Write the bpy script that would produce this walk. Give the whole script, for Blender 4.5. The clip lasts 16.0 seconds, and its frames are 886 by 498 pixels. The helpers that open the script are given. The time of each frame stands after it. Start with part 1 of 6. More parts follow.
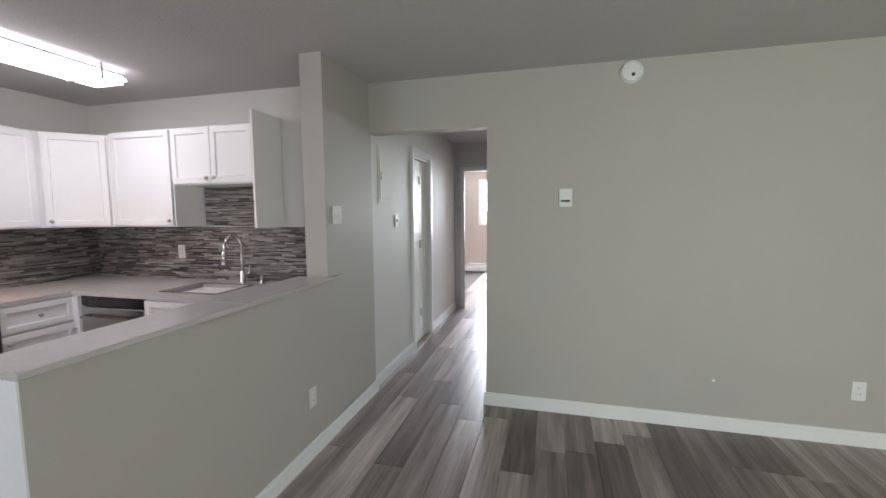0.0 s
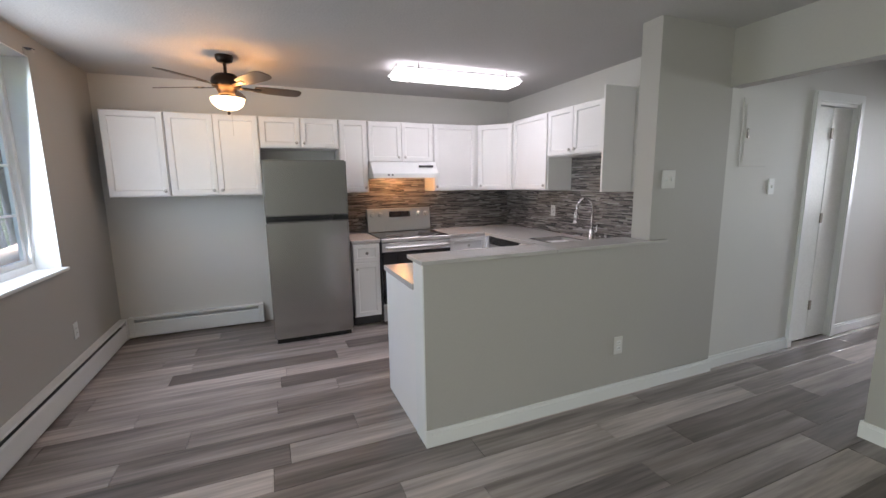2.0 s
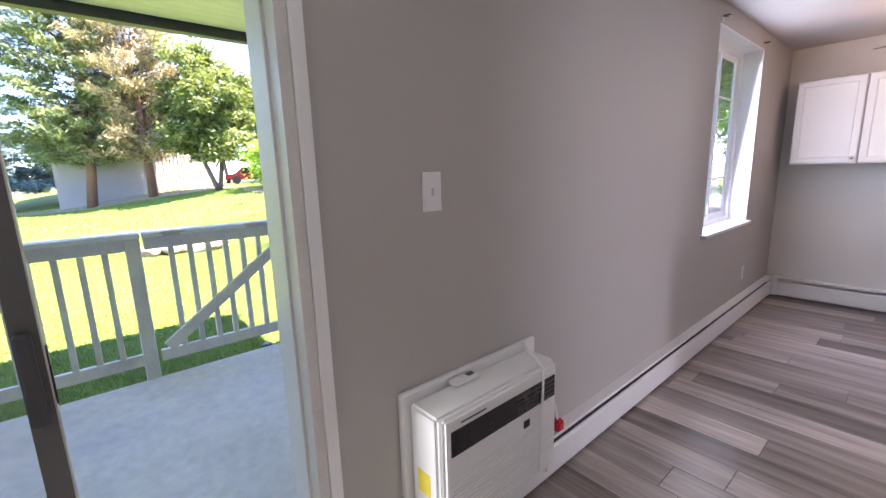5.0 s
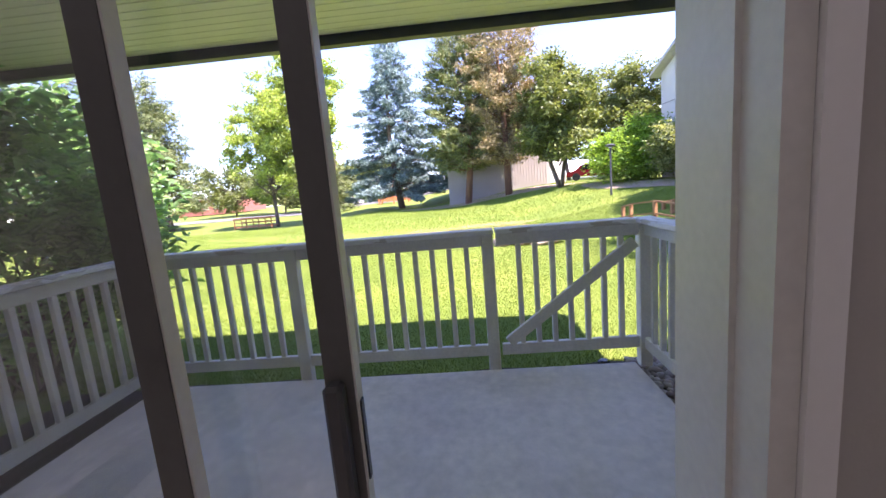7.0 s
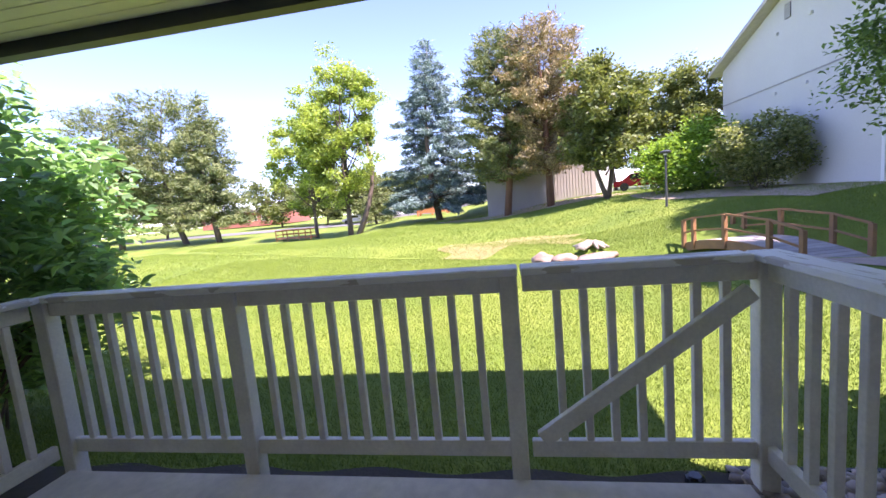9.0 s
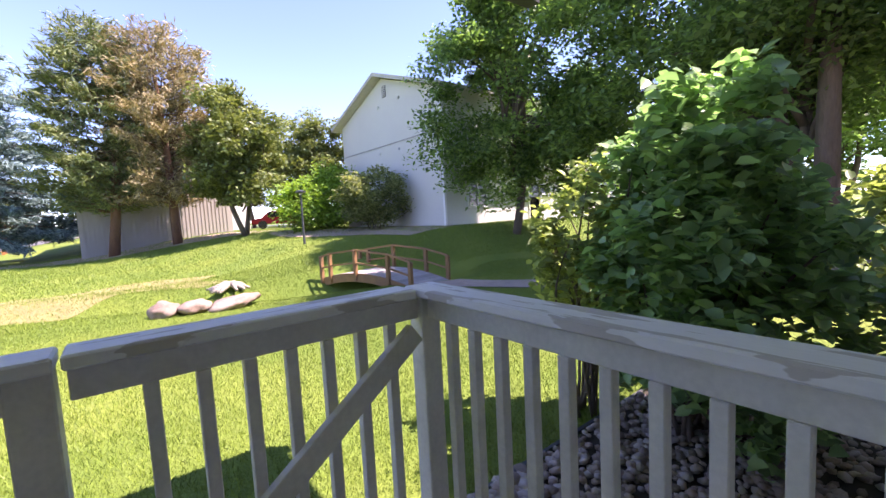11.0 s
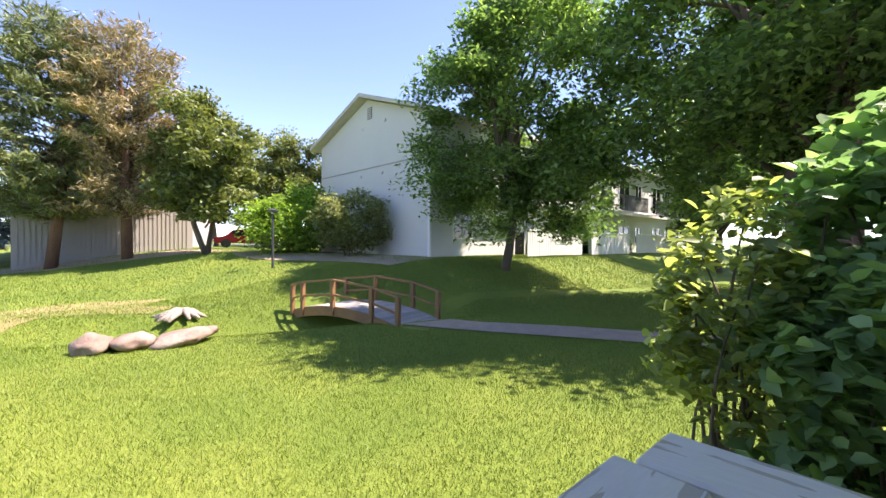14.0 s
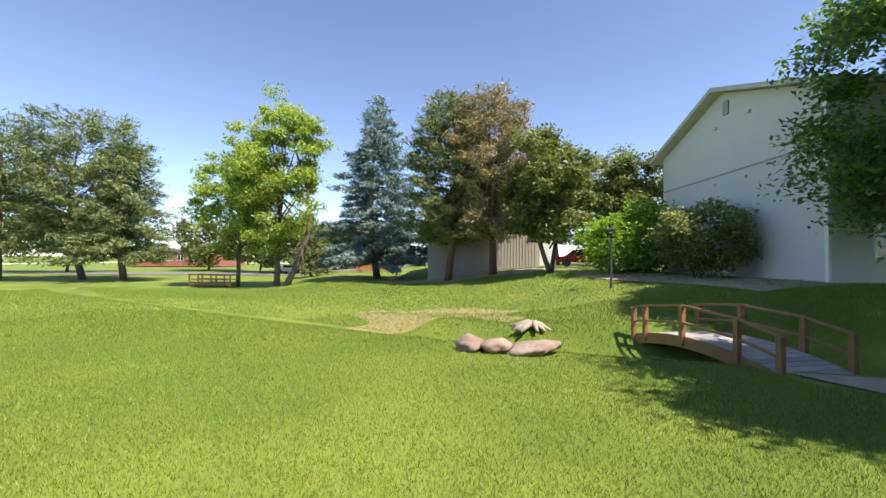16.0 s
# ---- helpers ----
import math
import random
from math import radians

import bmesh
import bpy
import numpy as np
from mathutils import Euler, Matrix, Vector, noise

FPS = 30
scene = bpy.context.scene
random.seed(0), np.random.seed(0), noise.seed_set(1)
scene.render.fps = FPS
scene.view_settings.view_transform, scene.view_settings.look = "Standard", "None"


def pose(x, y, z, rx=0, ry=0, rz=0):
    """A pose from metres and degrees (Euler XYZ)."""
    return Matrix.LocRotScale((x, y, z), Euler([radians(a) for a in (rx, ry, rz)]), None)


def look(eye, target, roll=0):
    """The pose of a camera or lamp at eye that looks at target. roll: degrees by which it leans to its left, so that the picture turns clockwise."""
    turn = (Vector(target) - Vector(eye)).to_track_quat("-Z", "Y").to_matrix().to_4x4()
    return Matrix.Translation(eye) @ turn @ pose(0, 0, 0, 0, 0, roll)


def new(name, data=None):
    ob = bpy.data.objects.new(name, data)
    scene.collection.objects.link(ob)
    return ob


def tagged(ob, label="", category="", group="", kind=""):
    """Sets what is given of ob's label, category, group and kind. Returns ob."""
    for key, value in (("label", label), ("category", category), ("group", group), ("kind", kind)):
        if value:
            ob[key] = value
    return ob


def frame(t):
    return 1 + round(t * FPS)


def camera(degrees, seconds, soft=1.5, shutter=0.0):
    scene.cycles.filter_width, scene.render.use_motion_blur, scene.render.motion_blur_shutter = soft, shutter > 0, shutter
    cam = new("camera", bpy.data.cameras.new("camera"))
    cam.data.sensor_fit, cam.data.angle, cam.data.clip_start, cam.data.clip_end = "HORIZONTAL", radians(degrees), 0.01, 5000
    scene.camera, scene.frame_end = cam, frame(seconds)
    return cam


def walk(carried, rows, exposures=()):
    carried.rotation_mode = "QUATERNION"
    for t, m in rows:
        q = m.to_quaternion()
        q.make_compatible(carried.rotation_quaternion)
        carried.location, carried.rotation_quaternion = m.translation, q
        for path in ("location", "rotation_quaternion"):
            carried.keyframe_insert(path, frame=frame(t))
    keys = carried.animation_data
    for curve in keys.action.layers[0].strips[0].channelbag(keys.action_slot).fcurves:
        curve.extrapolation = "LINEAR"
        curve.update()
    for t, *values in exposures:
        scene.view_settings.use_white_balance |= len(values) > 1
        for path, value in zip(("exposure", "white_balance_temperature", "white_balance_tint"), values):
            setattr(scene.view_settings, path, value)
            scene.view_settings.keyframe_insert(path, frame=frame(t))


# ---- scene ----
cam = camera(94.0, 16.0)
PATH = [
    (0, (1.344, -4.075, 1.453), (3.271, -3.569, 1.271), -0.4),
    (0.5, (1.342, -4.132, 1.47), (3.062, -3.131, 1.27), -0.5),
    (1, (1.312, -4.328, 1.47), (2.752, -2.963, 1.218), -0.7),
    (1.5, (1.32, -4.513, 1.441), (2.424, -2.87, 1.157), -0.7),
    (2, (1.376, -4.67, 1.431), (2.137, -2.847, 1.116), -0.8),
    (2.5, (1.384, -4.854, 1.429), (1.828, -2.927, 1.128), -0.8),
    (3, (1.36, -5.012, 1.44), (1.497, -3.039, 1.146), -0.8),
    (3.5, (1.239, -5.15, 1.403), (1.003, -3.186, 1.11), -1.0),
    (4, (1.132, -5.277, 1.407), (0.441, -3.426, 1.099), -1.1),
    (4.5, (1.06, -5.315, 1.391), (-0.06, -3.694, 1.047), -1.1),
    (5, (1.017, -5.362, 1.391), (-0.481, -4.09, 1.016), -1.7),
    (5.2, (0.992, -5.374, 1.389), (-0.623, -4.258, 1.006), -2.1),
    (7.3, (0.28, -5.242, 1.363), (-1.683, -5.493, 1.075), -5.1),
    (7.5, (0.167, -5.205, 1.374), (-1.79, -5.513, 1.094), -5.2),
    (8, (-0.103, -5.191, 1.363), (-2.048, -5.582, 1.111), -5.5),
    (8.2, (-0.208, -5.207, 1.368), (-2.152, -5.611, 1.128), -5.5),
    (10.3, (-1.146, -4.957, 1.328), (-3.066, -4.436, 1.126), -3.7),
    (10.5, (-1.177, -4.951, 1.31), (-3.017, -4.19, 1.118), -3.5),
    (11, (-1.321, -4.966, 1.298), (-2.89, -3.738, 1.123), -3.0),
    (11.5, (-1.536, -4.878, 1.267), (-2.881, -3.405, 1.122), -2.6),
    (12, (-1.736, -4.815, 1.275), (-2.928, -3.214, 1.151), -2.2),
    (12.5, (-1.867, -4.882, 1.306), (-2.959, -3.21, 1.194), -1.6),
    (13, (-2.096, -4.828, 1.323), (-3.242, -3.192, 1.223), -1.2),
    (13.5, (-2.326, -4.706, 1.328), (-3.622, -3.184, 1.264), -0.5),
    (14, (-2.474, -4.722, 1.341), (-3.947, -3.37, 1.306), 0.5),
    (14.5, (-2.517, -4.706, 1.361), (-4.205, -3.633, 1.345), 0.6),
    (15, (-2.617, -4.71, 1.373), (-4.475, -3.969, 1.375), 0.8),
    (15.5, (-2.703, -4.705, 1.371), (-4.671, -4.35, 1.393), 0.8),
    (16, (-2.738, -4.702, 1.351), (-4.736, -4.763, 1.396), 0.4),
]
EXPOSURES = [(0.0, 3.35, 6300, 14), (1.0, 3.25, 6300, 14), (3.0, 3.35, 6250, 14), (4.0, 3.6, 6250, 12), (5.2, 3.65, 6200, 32), (6.6, 3.1, 6300, 30), (7.3, 2.35, 6400, 48), (8.2, 2.3, 6400, 45), (10.5, 2.0, 6600, 36), (11.5, 2.25, 6700, 44), (13.0, 2.25, 6800, 44), (14.0, 1.9, 7000, 27), (16.0, 1.25, 7050, 16)]
walk(cam, [(t, look(eye, target, roll)) for t, eye, target, roll in PATH], EXPOSURES)

# ---- sky and sun ----
SUN_EL, SUN_AZ = 58.0, 38.0          # degrees up; degrees from +y towards +x
world = bpy.data.worlds.new("world")
scene.world = world
world.use_nodes = True
wn = world.node_tree
wn.nodes.clear()
sky = wn.nodes.new("ShaderNodeTexSky")
sky.sky_type = "NISHITA"
sky.sun_disc = False
sky.sun_elevation = radians(SUN_EL)
sky.sun_rotation = radians(SUN_AZ)
sky.altitude = 1600.0
sky.air_density, sky.dust_density, sky.ozone_density = 0.78, 0.12, 2.2
bg = wn.nodes.new("ShaderNodeBackground")
bg.inputs["Strength"].default_value = 0.128
wo = wn.nodes.new("ShaderNodeOutputWorld")
wn.links.new(sky.outputs[0], bg.inputs[0])
wn.links.new(bg.outputs[0], wo.inputs[0])
sun = new("sun", bpy.data.lights.new("sun", "SUN"))
sun.data.energy, sun.data.angle, sun.data.color = 3.9, radians(0.55), (1.0, 0.94, 0.85)
_s = Vector((math.sin(radians(SUN_AZ)) * math.cos(radians(SUN_EL)), math.cos(radians(SUN_AZ)) * math.cos(radians(SUN_EL)), math.sin(radians(SUN_EL))))
sun.matrix_world = look(_s * 60, (0, 0, 0))


def lamp(name, kind, m, energy, color, size=0.1, size_y=None):
    d = bpy.data.lights.new(name, kind)
    d.energy, d.color = energy, color
    if kind == "AREA":
        d.shape = "RECTANGLE"
        d.size, d.size_y = size, size_y or size
    else:
        d.shadow_soft_size = size
    ob = new(name, d)
    ob.matrix_world = m
    return ob


lamp("kitchen_light_lamp", "AREA", pose(3.02, -1.12, 2.30), 1.0, (1.0, 0.94, 0.97), 1.15, 0.24)
lamp("fan_light_lamp", "POINT", pose(1.14, -0.92, 2.05), 0.42, (1.0, 0.62, 0.30), 0.05)
lamp("fan_upward_light", "AREA", pose(1.14, -0.92, 2.112, 180, 0, 0), 0.75, (1.0, 0.44, 0.12), 0.22)
lamp("hood_lamp", "POINT", pose(2.73, -0.25, 1.47), 0.45, (1.0, 0.45, 0.15), 0.03)
lamp("door_daylight", "AREA", pose(0.025, -5.885, 1.03, 0, -90, 0), 8.0, (0.95, 1.0, 0.87), 1.95, 1.72)
lamp("window_daylight", "AREA", pose(-0.085, -1.535, 1.58, 0, -84, 0), 2.2, (0.86, 0.94, 1.0), 1.2, 1.0)
lamp("bedroom_daylight", "AREA", pose(11.05, -3.3, 1.6, 0, 90, 0), 30, (0.95, 0.98, 1.0), 1.2, 1.4)

# ---- materials ----


def mat(name, col, rough=0.6, metal=0.0, vary=0.12, scale=6.0, fine=0.05, fscale=60.0, bump=0.0, bscale=None, dist=0.01,
        stretch=(1, 1, 1), rnd=0.0, island=0.0, second=None, rvary=0.1, spec=0.5, coords="pos", edge=(0.42, 0.62)):
    """Procedural surface: base colour with broad and fine variation, per-piece variation, bump."""
    m = bpy.data.materials.new(name)
    m.use_nodes = True
    nt = m.node_tree
    N, L = nt.nodes, nt.links
    b = N["Principled BSDF"]
    b.inputs["Metallic"].default_value = metal
    b.inputs["Specular IOR Level"].default_value = spec
    if coords == "pos":
        src = N.new("ShaderNodeNewGeometry").outputs["Position"]
    else:
        src = N.new("ShaderNodeTexCoord").outputs["Object"]
    mp = N.new("ShaderNodeMapping")
    mp.inputs["Scale"].default_value = stretch
    L.new(src, mp.inputs["Vector"])
    vec = mp.outputs[0]
    oi = None
    if rnd:
        oi = N.new("ShaderNodeObjectInfo").outputs["Random"]
    if island:
        oi = N.new("ShaderNodeNewGeometry").outputs["Random Per Island"]
    if oi is not None:
        off = N.new("ShaderNodeVectorMath")
        off.operation = "MULTIPLY_ADD"
        off.inputs[1].default_value = (37.0, 53.0, 19.0)
        comb = N.new("ShaderNodeCombineXYZ")
        for k in range(3):
            L.new(oi, comb.inputs[k])
        L.new(comb.outputs[0], off.inputs[0])
        L.new(vec, off.inputs[2])
        vec = off.outputs[0]

    def noise_tex(sc, detail=4.0):
        n = N.new("ShaderNodeTexNoise")
        n.inputs["Scale"].default_value = sc
        n.inputs["Detail"].default_value = detail
        L.new(vec, n.inputs["Vector"])
        return n.outputs["Fac"]

    def math_node(op, a, bb):
        n = N.new("ShaderNodeMath")
        n.operation = op
        for k, v in enumerate((a, bb)):
            if isinstance(v, (int, float)):
                n.inputs[k].default_value = v
            else:
                L.new(v, n.inputs[k])
        return n.outputs[0]

    big, small = noise_tex(scale), noise_tex(fscale, 6.0)
    f = math_node("ADD", math_node("MULTIPLY", math_node("SUBTRACT", big, 0.5), vary * 4), math_node("MULTIPLY", math_node("SUBTRACT", small, 0.5), fine * 4))
    f = math_node("ADD", f, 1.0)
    if oi is not None:
        f = math_node("MULTIPLY", f, math_node("ADD", math_node("MULTIPLY", oi, 2 * (rnd or island)), 1 - (rnd or island)))
    mix = N.new("ShaderNodeMix")
    mix.data_type = "RGBA"
    mix.inputs["A"].default_value = (*col, 1)
    mix.inputs["B"].default_value = (*(second or col), 1)
    ramp = N.new("ShaderNodeMapRange")
    ramp.inputs["From Min"].default_value, ramp.inputs["From Max"].default_value = edge
    L.new(big if oi is None or not second else math_node("ADD", math_node("MULTIPLY", big, 0.4), math_node("MULTIPLY", oi, 0.6)), ramp.inputs["Value"])
    L.new(ramp.outputs[0], mix.inputs["Factor"])
    sc = N.new("ShaderNodeVectorMath")
    sc.operation = "SCALE"
    L.new(mix.outputs["Result"], sc.inputs[0])
    L.new(f, sc.inputs["Scale"])
    L.new(sc.outputs[0], b.inputs["Base Color"])
    r = math_node("ADD", math_node("MULTIPLY", math_node("SUBTRACT", big, 0.5), rvary * 2), rough)
    L.new(r, b.inputs["Roughness"])
    if bump:
        bp = N.new("ShaderNodeBump")
        bp.inputs["Strength"].default_value = bump
        bp.inputs["Distance"].default_value = dist
        L.new(noise_tex(bscale, 5.0) if bscale else small, bp.inputs["Height"])
        L.new(bp.outputs[0], b.inputs["Normal"])
    return m


def glow(name, col, strength, rough=0.4):
    m = bpy.data.materials.new(name)
    m.use_nodes = True
    b = m.node_tree.nodes["Principled BSDF"]
    b.inputs["Base Color"].default_value = (*col, 1)
    b.inputs["Roughness"].default_value = rough
    b.inputs["Emission Color"].default_value = (*col, 1)
    b.inputs["Emission Strength"].default_value = strength
    return m


def glass_mat(name, rough=0.0, tint=(1, 1, 1)):
    m = bpy.data.materials.new(name)
    m.use_nodes = True
    nt = m.node_tree
    nt.nodes.clear()
    o = nt.nodes.new("ShaderNodeOutputMaterial")
    mx = nt.nodes.new("ShaderNodeMixShader")
    tr = nt.nodes.new("ShaderNodeBsdfTransparent")
    gl = nt.nodes.new("ShaderNodeBsdfGlossy")
    fr = nt.nodes.new("ShaderNodeFresnel")
    fr.inputs["IOR"].default_value = 1.45
    cap = nt.nodes.new("ShaderNodeMath")
    cap.operation = "MINIMUM"
    cap.inputs[1].default_value = 0.16
    nt.links.new(fr.outputs[0], cap.inputs[0])
    tr.inputs["Color"].default_value = (*tint, 1)
    gl.inputs["Roughness"].default_value = rough
    nt.links.new(cap.outputs[0], mx.inputs[0])
    nt.links.new(tr.outputs[0], mx.inputs[1])
    nt.links.new(gl.outputs[0], mx.inputs[2])
    nt.links.new(mx.outputs[0], o.inputs[0])
    return m


WALL = mat("greige_wall_paint", (0.43, 0.415, 0.392), 0.62, vary=0.02, scale=1.5, fine=0.02, fscale=120, bump=0.12, bscale=160, dist=0.003)
WALL_LIGHT = mat("pale_wall_paint", (0.66, 0.65, 0.63), 0.62, vary=0.02, scale=1.5, fine=0.02, fscale=120, bump=0.12, bscale=160, dist=0.003)
BED_WALL = mat("bedroom_wall_paint", (0.44, 0.38, 0.34), 0.7, vary=0.02, scale=1.5, fine=0.02)
CEIL = mat("ceiling_texture_paint", (0.50, 0.49, 0.485), 0.85, vary=0.03, scale=2, fine=0.05, fscale=90, bump=0.5, bscale=70, dist=0.006)
TRIM = mat("white_trim_paint", (0.78, 0.79, 0.79), 0.38, vary=0.02, scale=4, fine=0.015)
CAB = mat("white_cabinet_paint", (0.80, 0.79, 0.79), 0.34, vary=0.015, scale=5, fine=0.01)
PLANK = mat("grey_vinyl_plank", (0.165, 0.138, 0.127), 0.34, vary=0.45, scale=1.7, fine=0.26, fscale=7, bump=0.15, bscale=24, dist=0.002, stretch=(0.5, 8, 8), rnd=0.10, edge=(0.25, 0.80), second=(0.40, 0.35, 0.33), rvary=0.12, spec=0.5)
GAPM = mat("plank_underlay", (0.07, 0.06, 0.055), 0.8)
STONE_TOP = mat("grey_quartz_top", (0.50, 0.485, 0.475), 0.24, vary=0.03, scale=18, fine=0.05, fscale=260, rvary=0.03)
STEEL = mat("brushed_steel", (0.42, 0.415, 0.41), 0.24, 1.0, vary=0.01, scale=3, fine=0.012, fscale=40, stretch=(30, 30, 0.7), rvary=0.015)
RANGE_STEEL = mat("bright_range_steel", (0.66, 0.655, 0.65), 0.36, 1.0, vary=0.01, scale=3, fine=0.012, fscale=40, rvary=0.02)
CHROME = mat("chrome", (0.72, 0.72, 0.73), 0.12, 1.0, vary=0.01, fine=0.01)
NICKEL = mat("brushed_nickel", (0.5, 0.48, 0.46), 0.28, 1.0, vary=0.03, fine=0.03)
BLACK = mat("black_plastic", (0.012, 0.013, 0.015), 0.25, vary=0.05)
BLACK_GLASS = mat("black_ceramic_glass", (0.008, 0.008, 0.01), 0.06, vary=0.02, rvary=0.02)
DARK_GREY = mat("dark_grey_plastic", (0.05, 0.05, 0.055), 0.45)
WHITE_PLASTIC = mat("white_plastic", (0.76, 0.77, 0.77), 0.36, vary=0.015, fine=0.01)
RED_PLASTIC = mat("red_plastic", (0.55, 0.02, 0.03), 0.35)
YELLOW_LABEL = mat("yellow_label", (0.75, 0.62, 0.05), 0.5)
BRONZE = mat("oiled_bronze", (0.028, 0.02, 0.016), 0.35, 0.8, vary=0.1)
BLADE = mat("walnut_fan_blade", (0.10, 0.075, 0.06), 0.5, vary=0.15, scale=4, fine=0.1, fscale=30, stretch=(1, 1, 1))
DIFFUSER = glow("fixture_diffuser", (1.0, 0.94, 0.97), 0.40)
BOWL = glow("frosted_bowl", (1.0, 0.70, 0.36), 0.55)
GLASS = glass_mat("clear_glass")
# Frame colour raised to carry the daylight on the jamb.
ALU = mat("pale_door_frame", (0.64, 0.63, 0.60), 0.42, 0.1, vary=0.03)
# Door leaf coloured dark because its room side is backlit.
LEAF_FRAME_BACKLIT = mat("backlit_door_leaf", (0.10, 0.10, 0.098), 0.45, 0.1, vary=0.04)
ALU_DARK = mat("bronze_door_frame", (0.06, 0.062, 0.068), 0.4, 0.3, vary=0.05)
HALL_DOOR = mat("white_door_paint", (0.78, 0.78, 0.77), 0.4, vary=0.02)
BRASS = mat("aged_hinge_steel", (0.32, 0.29, 0.25), 0.4, 0.9)

CONCRETE = mat("patio_concrete", (0.76, 0.70, 0.645), 0.70, vary=0.16, scale=2.2, fine=0.12, fscale=16, bump=0.25, bscale=80, dist=0.004, second=(0.60, 0.55, 0.515))
RAIL = mat("weathered_rail_paint", (0.72, 0.695, 0.64), 0.7, vary=0.05, scale=5, fine=0.08, fscale=55, bump=0.35, bscale=38, dist=0.004, second=(0.63, 0.605, 0.555))
CAP = mat("peeling_cap_paint", (0.78, 0.775, 0.76), 0.62, vary=0.03, scale=8, fine=0.05, fscale=60, bump=0.25, bscale=26, dist=0.003, second=(0.52, 0.485, 0.44), edge=(0.552, 0.562), coords="object", stretch=(0.42, 3.2, 1))
SOFFIT = mat("cream_soffit_vinyl", (0.80, 0.77, 0.65), 0.5, vary=0.03, fine=0.02)
FASCIA = mat("dark_fascia", (0.05, 0.055, 0.06), 0.5)
SIDING = mat("greige_siding", (0.60, 0.58, 0.54), 0.75, vary=0.05, scale=1.2, fine=0.05, fscale=40, bump=0.2, bscale=60)
STUCCO = mat("pale_grey_siding", (0.60, 0.605, 0.58), 0.8, vary=0.03, scale=0.7, fine=0.03, fscale=25, bump=0.2, bscale=30)
TAUPE = mat("taupe_siding", (0.34, 0.315, 0.275), 0.8, vary=0.06, scale=1.0, fine=0.05, fscale=25)
BEIGE = mat("beige_grooved_siding", (0.60, 0.50, 0.37), 0.8, vary=0.05, scale=1.2, fine=0.05, fscale=30, bump=0.2, bscale=40)
ROOF = mat("brown_shingle_roof", (0.16, 0.13, 0.11), 0.85, vary=0.15, fscale=30, fine=0.1)
BRIDGE_WOOD = mat("stained_bridge_wood", (0.30, 0.155, 0.062), 0.7, vary=0.12, scale=3, fine=0.1, fscale=30, bump=0.3, bscale=40, second=(0.22, 0.12, 0.055))
DECK_WOOD = mat("grey_deck_board", (0.33, 0.31, 0.29), 0.8, vary=0.12, scale=3, fine=0.1, fscale=30, bump=0.3, bscale=40, rnd=0.2)
BARK = mat("grey_brown_bark", (0.13, 0.10, 0.078), 0.9, vary=0.2, scale=5, fine=0.15, fscale=25, bump=0.8, bscale=18, dist=0.03, stretch=(1, 1, 0.25))
PINE_BARK = mat("orange_pine_bark", (0.16, 0.085, 0.05), 0.9, vary=0.2, scale=5, fine=0.15, fscale=25, bump=0.8, bscale=18, dist=0.03, stretch=(1, 1, 0.3))
ROCK = mat("tan_boulder", (0.33, 0.265, 0.215), 0.85, vary=0.15, scale=2.5, fine=0.1, fscale=22, bump=0.7, bscale=9, dist=0.03, second=(0.23, 0.165, 0.13))
COBBLE = mat("river_cobble", (0.36, 0.275, 0.225), 0.7, vary=0.1, scale=20, fine=0.1, fscale=80, rnd=0.5, second=(0.27, 0.235, 0.21))
COBBLE_S = mat("river_cobble_spread", (0.36, 0.275, 0.225), 0.7, vary=0.1, scale=20, fine=0.1, fscale=80, island=0.5, second=(0.27, 0.235, 0.21))
GRAVEL = mat("brown_gravel", (0.36, 0.285, 0.235), 0.9, vary=0.15, scale=4, fine=0.2, fscale=40, bump=0.8, bscale=35, dist=0.02)
MULCH = mat("red_mulch", (0.40, 0.30, 0.24), 0.95, vary=0.15, scale=3, fine=0.2, fscale=35, bump=0.8, bscale=28, dist=0.02)
ASPHALT = mat("asphalt", (0.16, 0.16, 0.16), 0.9, vary=0.1)
GROUND = mat("lawn_ground", (0.120, 0.19, 0.018), 0.9, vary=0.16, scale=0.45, fine=0.14, fscale=22, bump=0.7, bscale=40, dist=0.04, second=(0.165, 0.215, 0.028))
GRASS = mat("grass_blades", (0.130, 0.213, 0.019), 0.55, vary=0.28, scale=0.7, fine=0.05, fscale=8, island=0.18, second=(0.18, 0.255, 0.030))
SOIL = mat("dark_soil", (0.05, 0.04, 0.03), 0.95, vary=0.15, bump=0.6, bscale=30)
CAR_RED = mat("dark_red_car_paint", (0.12, 0.012, 0.015), 0.2, 0.2)
CAR_WHITE = mat("white_car_paint", (0.7, 0.7, 0.72), 0.2)
CAR_GREY = mat("grey_car_paint", (0.2, 0.21, 0.23), 0.2, 0.3)
BRICK_FAR = mat("red_building_wall", (0.36, 0.13, 0.10), 0.85)
ORANGE_WOOD = mat("orange_timber", (0.42, 0.16, 0.06), 0.7)
STUMP = mat("bleached_stump_wood", (0.34, 0.29, 0.24), 0.9, vary=0.2, scale=3, fine=0.15, fscale=25, bump=0.9, bscale=14, dist=0.04)


